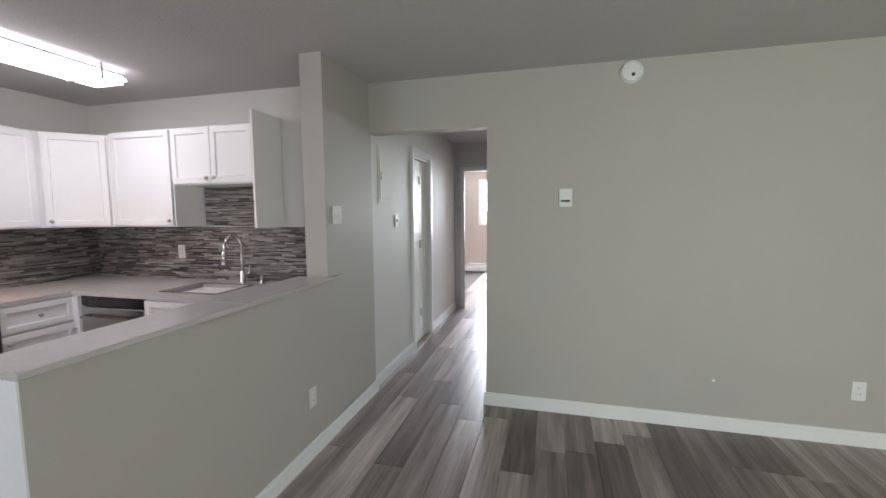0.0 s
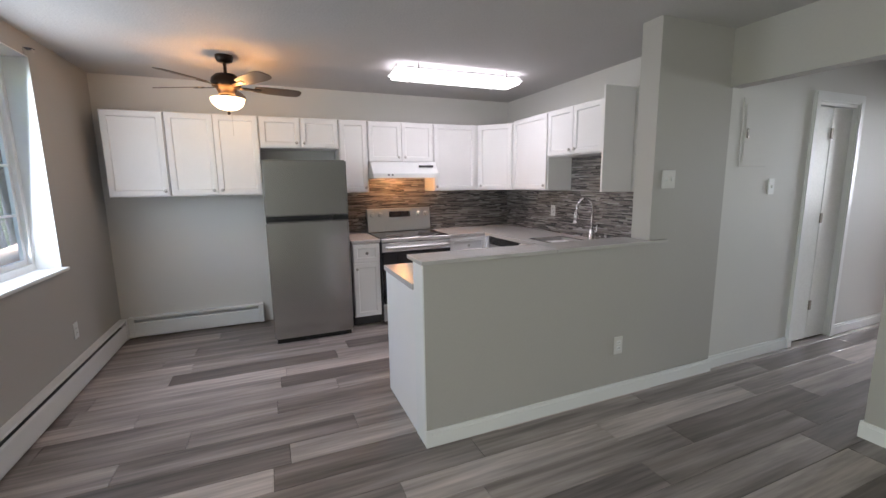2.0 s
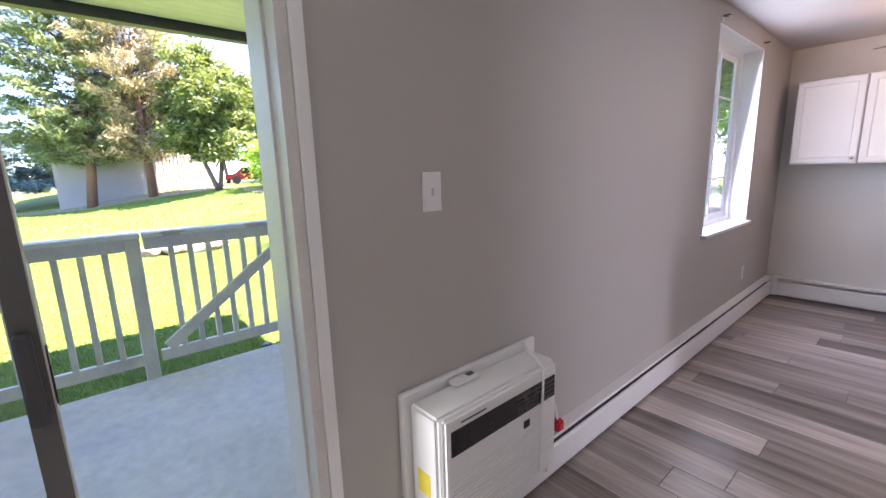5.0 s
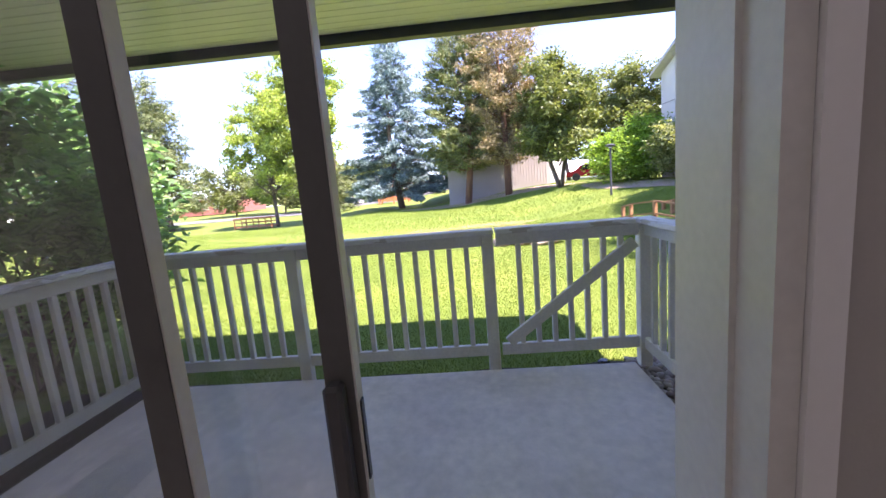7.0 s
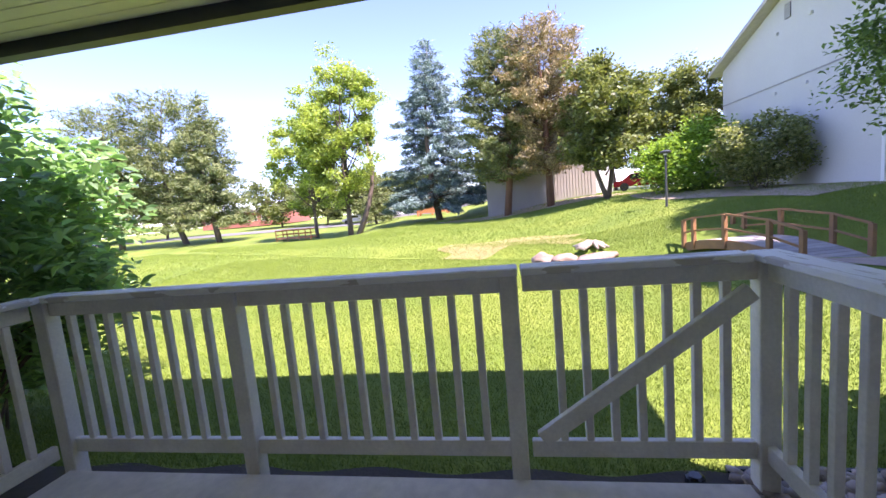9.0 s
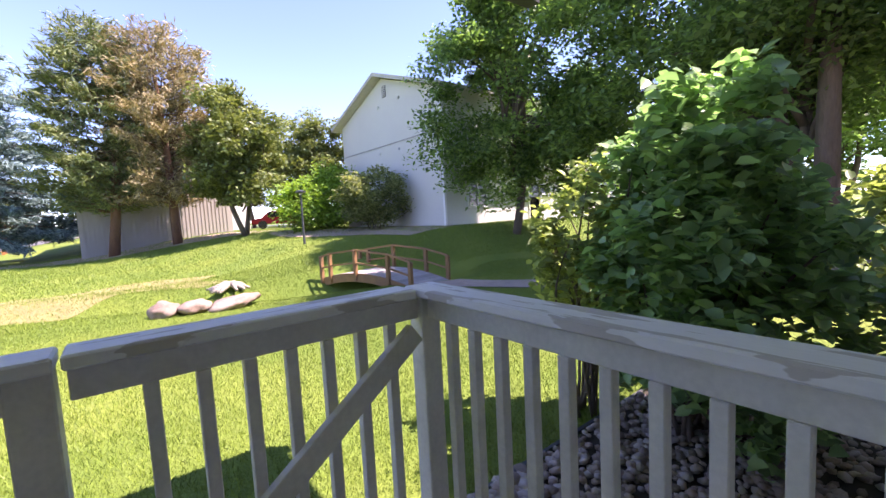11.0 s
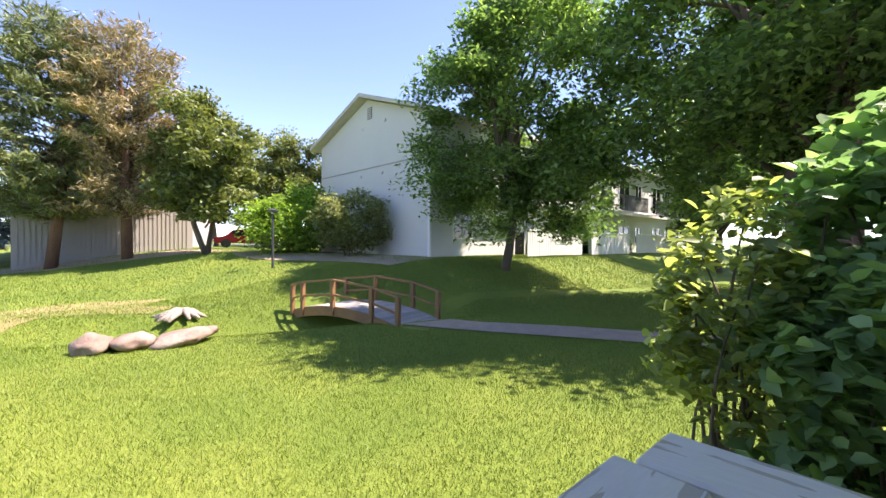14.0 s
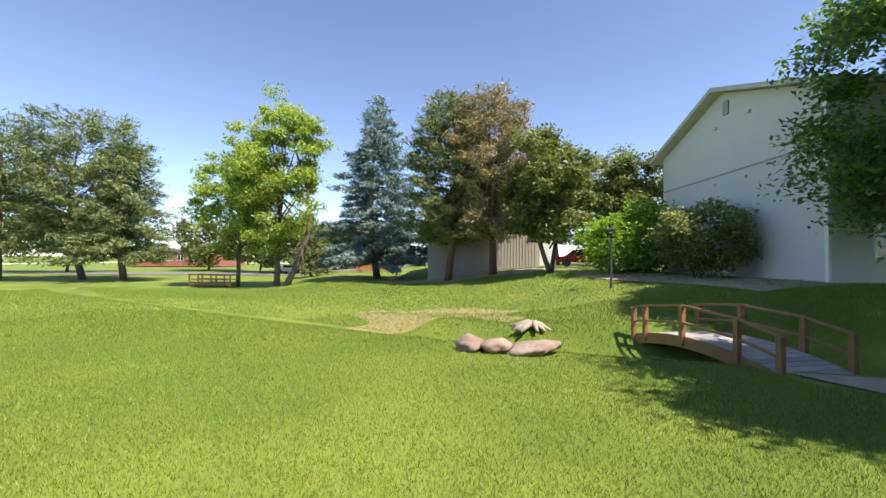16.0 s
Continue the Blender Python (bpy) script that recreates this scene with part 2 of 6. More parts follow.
def leaf_mat(name, col, second, rough=0.5, trans=0.46, through_tint=(1.7, 1.6, 0.7)):
    col, second = [tuple(1.45 * c for c in v) for v in (col, second)]
    m = mat(name, col, rough, vary=0.10, scale=0.8, fine=0.04, fscale=9, island=0.30, second=second, spec=0.35)
    nt = m.node_tree
    b = nt.nodes["Principled BSDF"]
    o = nt.nodes["Material Output"]
    t = nt.nodes.new("ShaderNodeBsdfTranslucent")
    mx = nt.nodes.new("ShaderNodeMixShader")
    mx.inputs[0].default_value = trans
    src = b.inputs["Base Color"].links[0].from_socket
    br = nt.nodes.new("ShaderNodeVectorMath")
    br.operation = "MULTIPLY"
    br.inputs[1].default_value = through_tint
    nt.links.new(src, br.inputs[0])
    nt.links.new(br.outputs[0], t.inputs["Color"])
    nt.links.new(b.outputs[0], mx.inputs[1])
    nt.links.new(t.outputs[0], mx.inputs[2])
    nt.links.new(mx.outputs[0], o.inputs["Surface"])
    return m


LEAF_ASH = leaf_mat("dark_green_leaf", (0.085, 0.145, 0.06), (0.125, 0.195, 0.07), 0.42, 0.48, (1.45, 1.6, 0.7))
LEAF_LILAC = leaf_mat("lilac_leaf", (0.155, 0.255, 0.130), (0.195, 0.300, 0.140), 0.38, 0.42, (1.2, 1.4, 0.75))
LEAF_LIGHT = leaf_mat("yellow_green_leaf", (0.145, 0.20, 0.085), (0.20, 0.255, 0.11), 0.45)
LEAF_LOCUST = leaf_mat("locust_leaf", (0.15, 0.215, 0.055), (0.20, 0.265, 0.075))
LEAF_SPRUCE = leaf_mat("blue_spruce_needle", (0.075, 0.125, 0.12), (0.13, 0.19, 0.185), 0.6, 0.12)
LEAF_PINE = leaf_mat("olive_pine_needle", (0.085, 0.12, 0.045), (0.13, 0.155, 0.06), 0.6, 0.15)
LEAF_PINE_BROWN = leaf_mat("browning_pine_needle", (0.17, 0.15, 0.075), (0.22, 0.18, 0.095), 0.6, 0.15)
LEAF_FAR = leaf_mat("distant_leaf", (0.085, 0.115, 0.042), (0.12, 0.15, 0.055), 0.5, 0.3)
LEAF_HEDGE = leaf_mat("round_shrub_leaf", (0.095, 0.18, 0.03), (0.14, 0.235, 0.045))
LEAF_SAGE = leaf_mat("sage_shrub_leaf", (0.12, 0.155, 0.075), (0.17, 0.195, 0.105))

# ---- mesh helpers ----


def thing(name, at, label, category, group="", kind=""):
    e = new(name)
    e.empty_display_size = 0.1
    e.location = at
    return tagged(e, label, category, group, kind)


def part(name, bm, material, parent=None, label="", smooth=False):
    me = bpy.data.meshes.new(name)
    bm.normal_update()
    bm.to_mesh(me)
    bm.free()
    me.materials.append(material)
    if smooth:
        me.polygons.foreach_set("use_smooth", [True] * len(me.polygons))
    ob = new(name, me)
    if parent is not None:
        ob.parent = parent
        if parent.type == "EMPTY":
            ob.matrix_parent_inverse = Matrix.Translation(-parent.location)
    if label:
        ob["label"] = label
    return ob


def piece(name, mesh, m, parent):
    """An object on a shared mesh, placed in world space under a parent at the origin."""
    ob = new(name, mesh)
    ob.parent = parent
    ob.matrix_basis = m
    return ob


def bx(bm, x0, x1, y0, y1, z0, z1, m=None):
    vs = [bm.verts.new((x, y, z)) for x in (x0, x1) for y in (y0, y1) for z in (z0, z1)]
    if m is not None:
        for v in vs:
            v.co = m @ v.co
    for f in ((0, 1, 3, 2), (4, 6, 7, 5), (0, 4, 5, 1), (2, 3, 7, 6), (0, 2, 6, 4), (1, 5, 7, 3)):
        bm.faces.new([vs[i] for i in f])
    return vs


def soft(bm, w=0.004, seg=1):
    bmesh.ops.bevel(bm, geom=list(bm.edges), offset=w, segments=seg, affect="EDGES", clamp_overlap=True)
    return bm


def box(x0, x1, y0, y1, z0, z1, bevel=0.0, seg=1):
    bm = bmesh.new()
    bx(bm, x0, x1, y0, y1, z0, z1)
    return soft(bm, bevel, seg) if bevel else bm


def rod(p, q, r, n=10, r2=None, bm=None):
    bm = bm or bmesh.new()
    p, q = Vector(p), Vector(q)
    turn = (q - p).to_track_quat("Z", "Y").to_matrix()
    rings = []
    for c, rr in ((p, r), (q, r if r2 is None else r2)):
        rings.append([bm.verts.new(c + turn @ Vector((rr * math.cos(2 * math.pi * i / n), rr * math.sin(2 * math.pi * i / n), 0))) for i in range(n)])
    for i in range(n):
        bm.faces.new([rings[0][i], rings[0][(i + 1) % n], rings[1][(i + 1) % n], rings[1][i]])
    bm.faces.new(rings[0][::-1])
    bm.faces.new(rings[1])
    return bm


def tube(points, r, n=8, bm=None):
    """A swept round tube along points; r a number or one radius a point."""
    bm = bm or bmesh.new()
    pts = [Vector(p) for p in points]
    rr = r if isinstance(r, (list, tuple)) else [r] * len(pts)
    rings = []
    for i, p in enumerate(pts):
        d = (pts[min(i + 1, len(pts) - 1)] - pts[max(i - 1, 0)]).normalized()
        a = d.cross(Vector((0.13, 0.21, 0.97)) if abs(d.z) < 0.95 else Vector((1, 0.1, 0))).normalized()
        b = d.cross(a)
        rings.append([bm.verts.new(p + (a * math.cos(2 * math.pi * k / n) + b * math.sin(2 * math.pi * k / n)) * rr[i]) for k in range(n)])
    for a, b in zip(rings, rings[1:]):
        for k in range(n):
            bm.faces.new([a[k], a[(k + 1) % n], b[(k + 1) % n], b[k]])
    bm.faces.new(rings[0][::-1])
    bm.faces.new(rings[-1])
    return bm


def lathe(profile, at, n=24, bm=None):
    """Turned shape: profile of (radius, height) about a vertical axis."""
    bm = bm or bmesh.new()
    rings = [[bm.verts.new((at[0] + max(r, 0.0005) * math.cos(2 * math.pi * k / n), at[1] + max(r, 0.0005) * math.sin(2 * math.pi * k / n), at[2] + z)) for k in range(n)] for r, z in profile]
    for a, b in zip(rings, rings[1:]):
        for k in range(n):
            bm.faces.new([a[k], a[(k + 1) % n], b[(k + 1) % n], b[k]])
    bm.faces.new(rings[0][::-1])
    bm.faces.new(rings[-1])
    bmesh.ops.recalc_face_normals(bm, faces=bm.faces)
    return bm


def structure(name, bm, material, label=""):
    ob = part(name, bm, material)
    return tagged(ob, label, kind="structure")


def sm(a, b, v):
    t = min(1.0, max(0.0, (v - a) / (b - a)))
    return t * t * (3 - 2 * t)

# ---- the flat: walls, floor, ceiling ----
CH = 2.42                    # ceiling height
EX = 4.33                    # living-room east wall
KX = 4.24                    # kitchen east wall
PY = -2.72                   # front of the half wall
DOOR_Y0, DOOR_Y1, DOOR_H = -6.80, -4.955, 2.06
WY0, WY1, WZ0, WZ1 = -2.07, -1.00, 0.88, 2.28


def wall_boxes(boxes):
    bm = bmesh.new()
    for b in boxes:
        bx(bm, *b)
    return bm


T = 0.16
structure("wall_west", wall_boxes([(-T, 0, -8.5, DOOR_Y0, 0, CH), (-T, 0, DOOR_Y0, DOOR_Y1, DOOR_H, CH), (-T, 0, DOOR_Y1, WY0, 0, CH),
                                   (-T, 0, WY0, WY1, 0, WZ0), (-T, 0, WY0, WY1, WZ1, CH), (-T, 0, WY1, 0, 0, CH)]), WALL, "greige painted wall with a window and a sliding door opening")
structure("wall_north", box(-T, KX + 0.12, 0, T, 0, CH), WALL_LIGHT, "pale painted kitchen back wall")
structure("wall_kitchen_east", box(KX, KX + 0.12, -2.56, 0, 0, CH), WALL_LIGHT, "pale painted kitchen side wall")
structure("wall_column", wall_boxes([(3.665, EX + 0.03, PY + 0.01, -2.56, 0, CH)]), WALL, "greige wall pier at the end of the half wall")
structure("wall_half", box(2.08, 3.665, PY, -2.57, 0, 1.019), WALL, "greige painted half wall under the bar top")
structure("wall_east", wall_boxes([(EX, EX + 0.12, -8.5, -3.62, 0, CH), (EX, EX + 0.12, -3.62, PY + 0.01, 2.05, CH)]), WALL, "greige painted living room wall with a hall opening")
structure("wall_south", box(-T, EX + 0.12, -8.66, -8.5, 0, CH), WALL, "greige painted wall")
HX = 7.31
structure("wall_hall_north", wall_boxes([(EX + 0.03, 5.40, -2.69, -2.56, 0, CH), (5.40, 6.03, -2.69, -2.56, 2.03, CH), (6.03, HX, -2.69, -2.56, 0, CH)]), WALL_LIGHT, "pale hall wall with a door opening")
structure("wall_hall_south", box(EX + 0.12, HX, -3.74, -3.62, 0, CH), WALL_LIGHT, "pale hall wall")
structure("wall_hall_end", wall_boxes([(HX, HX + 0.12, -2.80, -2.56, 0, CH), (HX, HX + 0.12, -3.66, -2.80, 2.03, CH), (HX, HX + 0.12, -5.4, -3.66, 0, CH), (HX, HX + 0.12, -2.56, -1.2, 0, CH)]), WALL_LIGHT, "hall end wall with a bedroom doorway")
structure("wall_bedroom", wall_boxes([(11.1, 11.25, -5.4, -4.2, 0, CH), (11.1, 11.25, -4.2, -2.4, 0, 1.12), (11.1, 11.25, -4.2, -2.4, 2.2, CH), (11.1, 11.25, -2.4, -1.2, 0, CH),
                                      (HX + 0.12, 11.1, -5.52, -5.4, 0, CH), (HX + 0.12, 11.1, -1.2, -1.08, 0, CH)]), BED_WALL, "brown-beige bedroom walls with a wide window")
structure("wall_bathroom", wall_boxes([(5.2, 5.3, -2.56, -0.9, 0, CH), (6.9, 7.0, -2.56, -0.9, 0, CH), (5.2, 7.0, -0.9, -0.8, 0, CH)]), WALL_LIGHT, "plain wall behind the hall door")
structure("ceiling", wall_boxes([(-T, EX + 0.12, -8.66, -2.60, CH, CH + 0.15), (-T, KX + 0.12, -2.60, T, CH, CH + 0.15), (EX + 0.12, 11.25, -5.52, -2.60, CH, CH + 0.15), (KX + 0.12, 11.25, -2.60, -0.8, CH, CH + 0.15)]), CEIL, "off-white textured ceiling")
floor = structure("floor", wall_boxes([(-T, 11.25, -8.66, T, -0.16, -0.006)]), GAPM, "grey wood-look vinyl plank floor")

# ---- trim of the flat ----


def baseboard(name, x0, x1, y0, y1, axis, side):
    """Two-step skirting along axis; side is the way it faces."""
    bm = bmesh.new()
    for d, z0, z1 in ((0.014, 0.0, 0.075), (0.009, 0.075, 0.095)):
        if axis == "x":
            bx(bm, x0, x1, y0, y0 + side * d, z0, z1)
        else:
            bx(bm, x0, x0 + side * d, y0, y1, z0, z1)
    bmesh.ops.recalc_face_normals(bm, faces=bm.faces)
    return structure(name, bm, TRIM, "white painted skirting board")


baseboard("baseboard", 2.072, EX + 0.03, PY, PY, "x", -1)
baseboard("baseboard", EX, EX, -8.5, -3.606, "y", -1)
baseboard("baseboard", EX, EX + 0.12, -3.62, -3.62, "x", 1)
baseboard("baseboard", EX + 0.03, 5.355, -2.69, -2.69, "x", -1)
baseboard("baseboard", 6.075, HX, -2.69, -2.69, "x", -1)
structure("trim_half_wall_end", box(2.074, 2.08, PY + 0.002, -2.572, 0, 1.019), TRIM, "white end board of the half wall")
baseboard("baseboard", EX + 0.12, HX, -3.62, -3.62, "x", 1)


def casing(name, axis, a0, a1, h, at, side, w=0.075):
    """Door casing: two uprights and a head, stepped, on a wall plane."""
    bm = bmesh.new()
    for d, inset in ((0.012, 0.0), (0.02, 0.012)):
        for lo, hi, z0, z1 in ((a0 - w + inset, a0 - inset, 0, h + w - inset), (a1 + inset, a1 + w - inset, 0, h + w - inset), (a0 - inset, a1 + inset, h + inset, h + w - inset)):
            if axis == "x":
                bx(bm, lo, hi, *sorted((at, at + side * d)), z0, z1)
            else:
                bx(bm, *sorted((at, at + side * d)), lo, hi, z0, z1)
    return structure(name, bm, TRIM, "white painted door casing")


casing("trim_hall_door", "x", 5.43, 6.00, 2.03, -2.69, -1)
casing("trim_bedroom_door", "y", -3.62, -2.84, 2.03, HX, -1, 0.06)
structure("trim_jamb", wall_boxes([(5.40, 5.425, -2.687, -2.56, 0, 2.03), (6.005, 6.03, -2.687, -2.56, 0, 2.03), (5.425, 6.005, -2.687, -2.56, 2.005, 2.03)]), TRIM, "white painted door lining")
hall_door = thing("door_1", (5.715, -2.64, 0), "white painted narrow bifold hall door, closed", "door", kind="structure")
for a, b in ((5.428, 5.711), (5.719, 6.002)):
    part("leaf", box(a, b, -2.660, -2.628, 0.012, 2.0, 0.003), HALL_DOOR, hall_door)
for z in (0.28, 1.05, 1.75):
    part("hinge", box(5.700, 5.730, -2.672, -2.6605, z, z + 0.085, 0.003), BRASS, hall_door, "dull steel hinge")

panel_box = thing("breaker_panel", (4.66, -2.70, 1.5), "pale painted breaker panel flush in the hall wall", "panel")
part("panel_frame", box(4.52, 4.84, -2.694, -2.69, 1.52, 2.00, 0.001), WALL_LIGHT, panel_box)
part("panel_door", box(4.555, 4.805, -2.697, -2.694, 1.56, 1.96, 0.001), WALL_LIGHT, panel_box)
part("latch", box(4.575, 4.595, -2.702, -2.697, 1.72, 1.79, 0.002), NICKEL, panel_box, "small metal latch")


def wall_plate(name, m, w, h, label, category, rocker=0, sockets=0, cover=None):
    """Cover plate facing local -y, with toggles or sockets."""
    t = new(name)
    t.empty_display_size = 0.05
    tagged(t, label, category)
    part("cover_plate", box(-w / 2, w / 2, -0.006, 0, -h / 2, h / 2, 0.002), cover or WHITE_PLASTIC, t)
    for k in range(rocker):
        cx = (k - (rocker - 1) / 2) * 0.046
        part("toggle", box(cx - 0.005, cx + 0.005, -0.018, -0.004, -0.012, 0.012, 0.002), WHITE_PLASTIC, t)
    for k in range(sockets):
        cz = (k - (sockets - 1) / 2) * 0.039
        s = part("socket", box(-0.017, 0.017, -0.0085, -0.005, cz - 0.014, cz + 0.014, 0.003), WHITE_PLASTIC, t)
        for dx in (-0.0065, 0.0065):
            part("slot", box(dx - 0.0012, dx + 0.0012, -0.0092, -0.008, cz - 0.004, cz + 0.006), BLACK, s, "dark slot")
    t.matrix_basis = m
    return t


wall_plate("light_switch", pose(3.80, PY + 0.01, 1.435), 0.118, 0.118, "wall-coloured two-gang light switch on the pier", "switch", rocker=2, cover=WALL_LIGHT)
wall_plate("light_switch", pose(4.93, -2.69, 1.37), 0.072, 0.118, "white light switch on the hall wall", "switch", rocker=1)
wall_plate("light_switch", pose(0, -4.54, 1.325, 0, 0, 90), 0.075, 0.122, "white toggle switch beside the patio door", "switch", rocker=1)
wall_plate("power_outlet", pose(3.43, PY, 0.36), 0.072, 0.118, "wall-coloured outlet on the grey half wall", "outlet", sockets=2, cover=WALL_LIGHT)
wall_plate("power_outlet", pose(EX, -5.9, 0.345, 0, 0, -90), 0.072, 0.118, "white outlet low on the living room wall", "outlet", sockets=2)
wall_plate("power_outlet", pose(KX - 0.008, -0.968, 1.121, 0, 0, -90), 0.072, 0.118, "white outlet in the mosaic backsplash", "outlet", sockets=2)
wall_plate("power_outlet", pose(0, -0.95, 0.40, 0, 0, 90), 0.072, 0.118, "white outlet low under the window", "outlet", sockets=2)
wall_plate("cable_jack", pose(EX, -5.12, 0.335, 0, 0, -90), 0.018, 0.018, "tiny bare cable hole in the living room wall", "cable jack")

thermo = thing("thermostat", (EX, -4.16, 1.5), "white wall thermostat with a small display", "thermostat")
part("back_plate", box(EX - 0.006, EX, -4.210, -4.120, 1.478, 1.602, 0.002), WHITE_PLASTIC, thermo)
part("housing", box(EX - 0.026, EX - 0.006, -4.205, -4.125, 1.48, 1.60, 0.006, 2), WHITE_PLASTIC, thermo)
part("display", box(EX - 0.0275, EX - 0.0255, -4.195, -4.135, 1.51, 1.525), DARK_GREY, thermo, "dark narrow slot")

smoke = thing("smoke_detector", (EX, -4.56, 2.34), "round white smoke detector high on the wall", "smoke detector")
_b = lathe([(0.072, 0), (0.072, 0.012), (0.066, 0.02), (0.062, 0.034), (0.045, 0.042), (0.018, 0.044)], (0, 0, 0), 28)
bmesh.ops.transform(_b, matrix=pose(EX, -4.56, 2.34, 0, -90, 0), verts=_b.verts)
part("body", _b, WHITE_PLASTIC, smoke, smooth=False)
part("test_button", box(EX - 0.047, EX - 0.043, -4.575, -4.555, 2.305, 2.325, 0.002), DARK_GREY, smoke, "dark test button")

# ---- window ----
win = thing("window_1", (-0.16, -1.535, WZ0), "white framed sliding window with white grid bars", "window", kind="structure")
FX0, FX1 = -0.188, -0.135
part("window_frame", wall_boxes([(FX0, FX1, WY0, WY0 + 0.045, WZ0, WZ1), (FX0, FX1, WY1 - 0.045, WY1, WZ0, WZ1), (FX0, FX1, WY0 + 0.045, WY1 - 0.045, WZ0, WZ0 + 0.045), (FX0, FX1, WY0 + 0.045, WY1 - 0.045, WZ1 - 0.045, WZ1)]), TRIM, win)
MID = (WY0 + WY1) / 2
for a, b, dx in ((WY0 + 0.045, MID + 0.02, 0.0), (MID - 0.02, WY1 - 0.045, -0.022)):
    x0, x1 = -0.158 + dx, -0.138 + dx
    sash = part("sash", wall_boxes([(x0, x1, a, a + 0.035, WZ0 + 0.045, WZ1 - 0.045), (x0, x1, b - 0.035, b, WZ0 + 0.045, WZ1 - 0.045), (x0, x1, a + 0.035, b - 0.035, WZ0 + 0.045, WZ0 + 0.08), (x0, x1, a + 0.035, b - 0.035, WZ1 - 0.08, WZ1 - 0.045)]), TRIM, win)
    p = part("pane", box(x0 + 0.008, x0 + 0.012, a + 0.03, b - 0.03, WZ0 + 0.075, WZ1 - 0.075), GLASS, sash, "clear glass")
    p.visible_shadow = False
    for k in range(1, 4):
        z = WZ0 + 0.06 + (WZ1 - WZ0 - 0.12) * k / 4
        part("muntin", box(x0 + 0.013, x0 + 0.019, a + 0.035, b - 0.035, z - 0.008, z + 0.008), TRIM, sash)
part("window_sill", box(-0.135, 0.035, WY0 - 0.03, WY1 + 0.03, WZ0 - 0.022, WZ0 + 0.002, 0.004), TRIM, win)
structure("trim_window_return", wall_boxes([(-0.135, 0.001, WY0 - 0.001, WY0 + 0.006, WZ0 + 0.002, WZ1), (-0.135, 0.001, WY1 - 0.006, WY1 + 0.001, WZ0 + 0.002, WZ1), (-0.135, 0.001, WY0 + 0.006, WY1 - 0.006, WZ1 - 0.006, WZ1 + 0.001)]), TRIM, "white window reveal")
for y in (WY0 + 0.03, WY1 - 0.03):
    clip = thing("blind_bracket", (0.01, y, WZ1 + 0.03), "small bare metal blind bracket over the window", "bracket", "blind brackets")
    part("back_plate", box(0.0, 0.004, y - 0.025, y + 0.025, WZ1 + 0.012, WZ1 + 0.052, 0.001), NICKEL, clip)
    part("arm", box(0.004, 0.045, y - 0.020, y + 0.020, WZ1 + 0.040, WZ1 + 0.046, 0.001), DARK_GREY, clip)
    part("lip", box(0.041, 0.045, y - 0.020, y + 0.020, WZ1 + 0.022, WZ1 + 0.040, 0.001), NICKEL, clip)

# ---- sliding patio door ----
pd = thing("sliding_door", (-0.08, -5.9, 0), "open sliding glass patio door with a painted metal frame", "door", kind="structure")
part("frame", wall_boxes([(-0.195, 0.008, DOOR_Y1 - 0.030, DOOR_Y1, 0, DOOR_H), (-0.15, 0.008, DOOR_Y0, DOOR_Y0 + 0.035, 0, DOOR_H), (-0.15, 0.008, DOOR_Y0 + 0.035, DOOR_Y1 - 0.030, DOOR_H - 0.035, DOOR_H), (-0.15, 0.008, DOOR_Y0 + 0.035, DOOR_Y1 - 0.030, -0.006, 0.022)]), ALU, pd)
part("jamb_track", wall_boxes([(-0.06, -0.052, DOOR_Y1 - 0.038, DOOR_Y1 - 0.030, 0.022, DOOR_H - 0.035)]), ALU, pd)


def door_panel(y0, y1, x0, x1, name, handle):
    leaf = part(name, wall_boxes([(x0, x1, y0, y0 + 0.042, 0.03, DOOR_H - 0.04), (x0, x1, y1 - 0.042, y1, 0.03, DOOR_H - 0.04), (x0, x1, y0 + 0.042, y1 - 0.042, 0.03, 0.10), (x0, x1, y0 + 0.042, y1 - 0.042, DOOR_H - 0.10, DOOR_H - 0.04)]), LEAF_FRAME_BACKLIT, pd)
    g = part("pane", box((x0 + x1) / 2 - 0.003, (x0 + x1) / 2 + 0.003, y0 + 0.037, y1 - 0.037, 0.095, DOOR_H - 0.095), GLASS, leaf, "clear glass")
    g.visible_shadow = False
    # Pale strip puts the daylight on the leaf's edge into the colour.
    part("edge_strip", box(x0 + 0.001, x1 - 0.003, y1, y1 + 0.003, 0.031, DOOR_H - 0.041), ALU, leaf, "leaf edge coloured pale as daylight falls on it")
    if handle:
        part("handle", box(x1, x1 + 0.03, y1 - 0.038, y1 - 0.010, 0.90, 1.10, 0.006), DARK_GREY, leaf, "dark grey pull handle")
        part("latch", box(x0 + 0.008, x1 - 0.008, y1 + 0.003, y1 + 0.006, 0.93, 1.06, 0.001), BLACK, leaf, "dark latch plate")
    return leaf


door_panel(DOOR_Y0 + 0.035, -5.70, -0.085, -0.055, "fixed_leaf", False)
door_panel(DOOR_Y0 + 0.22, -5.475, -0.147, -0.117, "sliding_leaf", True)
structure("trim_patio_door", wall_boxes([(0.001, 0.016, DOOR_Y1 + 0.001, DOOR_Y1 + 0.036, 0, DOOR_H + 0.05), (0.001, 0.016, DOOR_Y0 - 0.05, DOOR_Y0 - 0.001, 0, DOOR_H + 0.05), (0.001, 0.016, DOOR_Y0 - 0.001, DOOR_Y1 + 0.001, DOOR_H + 0.001, DOOR_H + 0.05)]), TRIM, "white door trim")

# ---- baseboard heaters ----


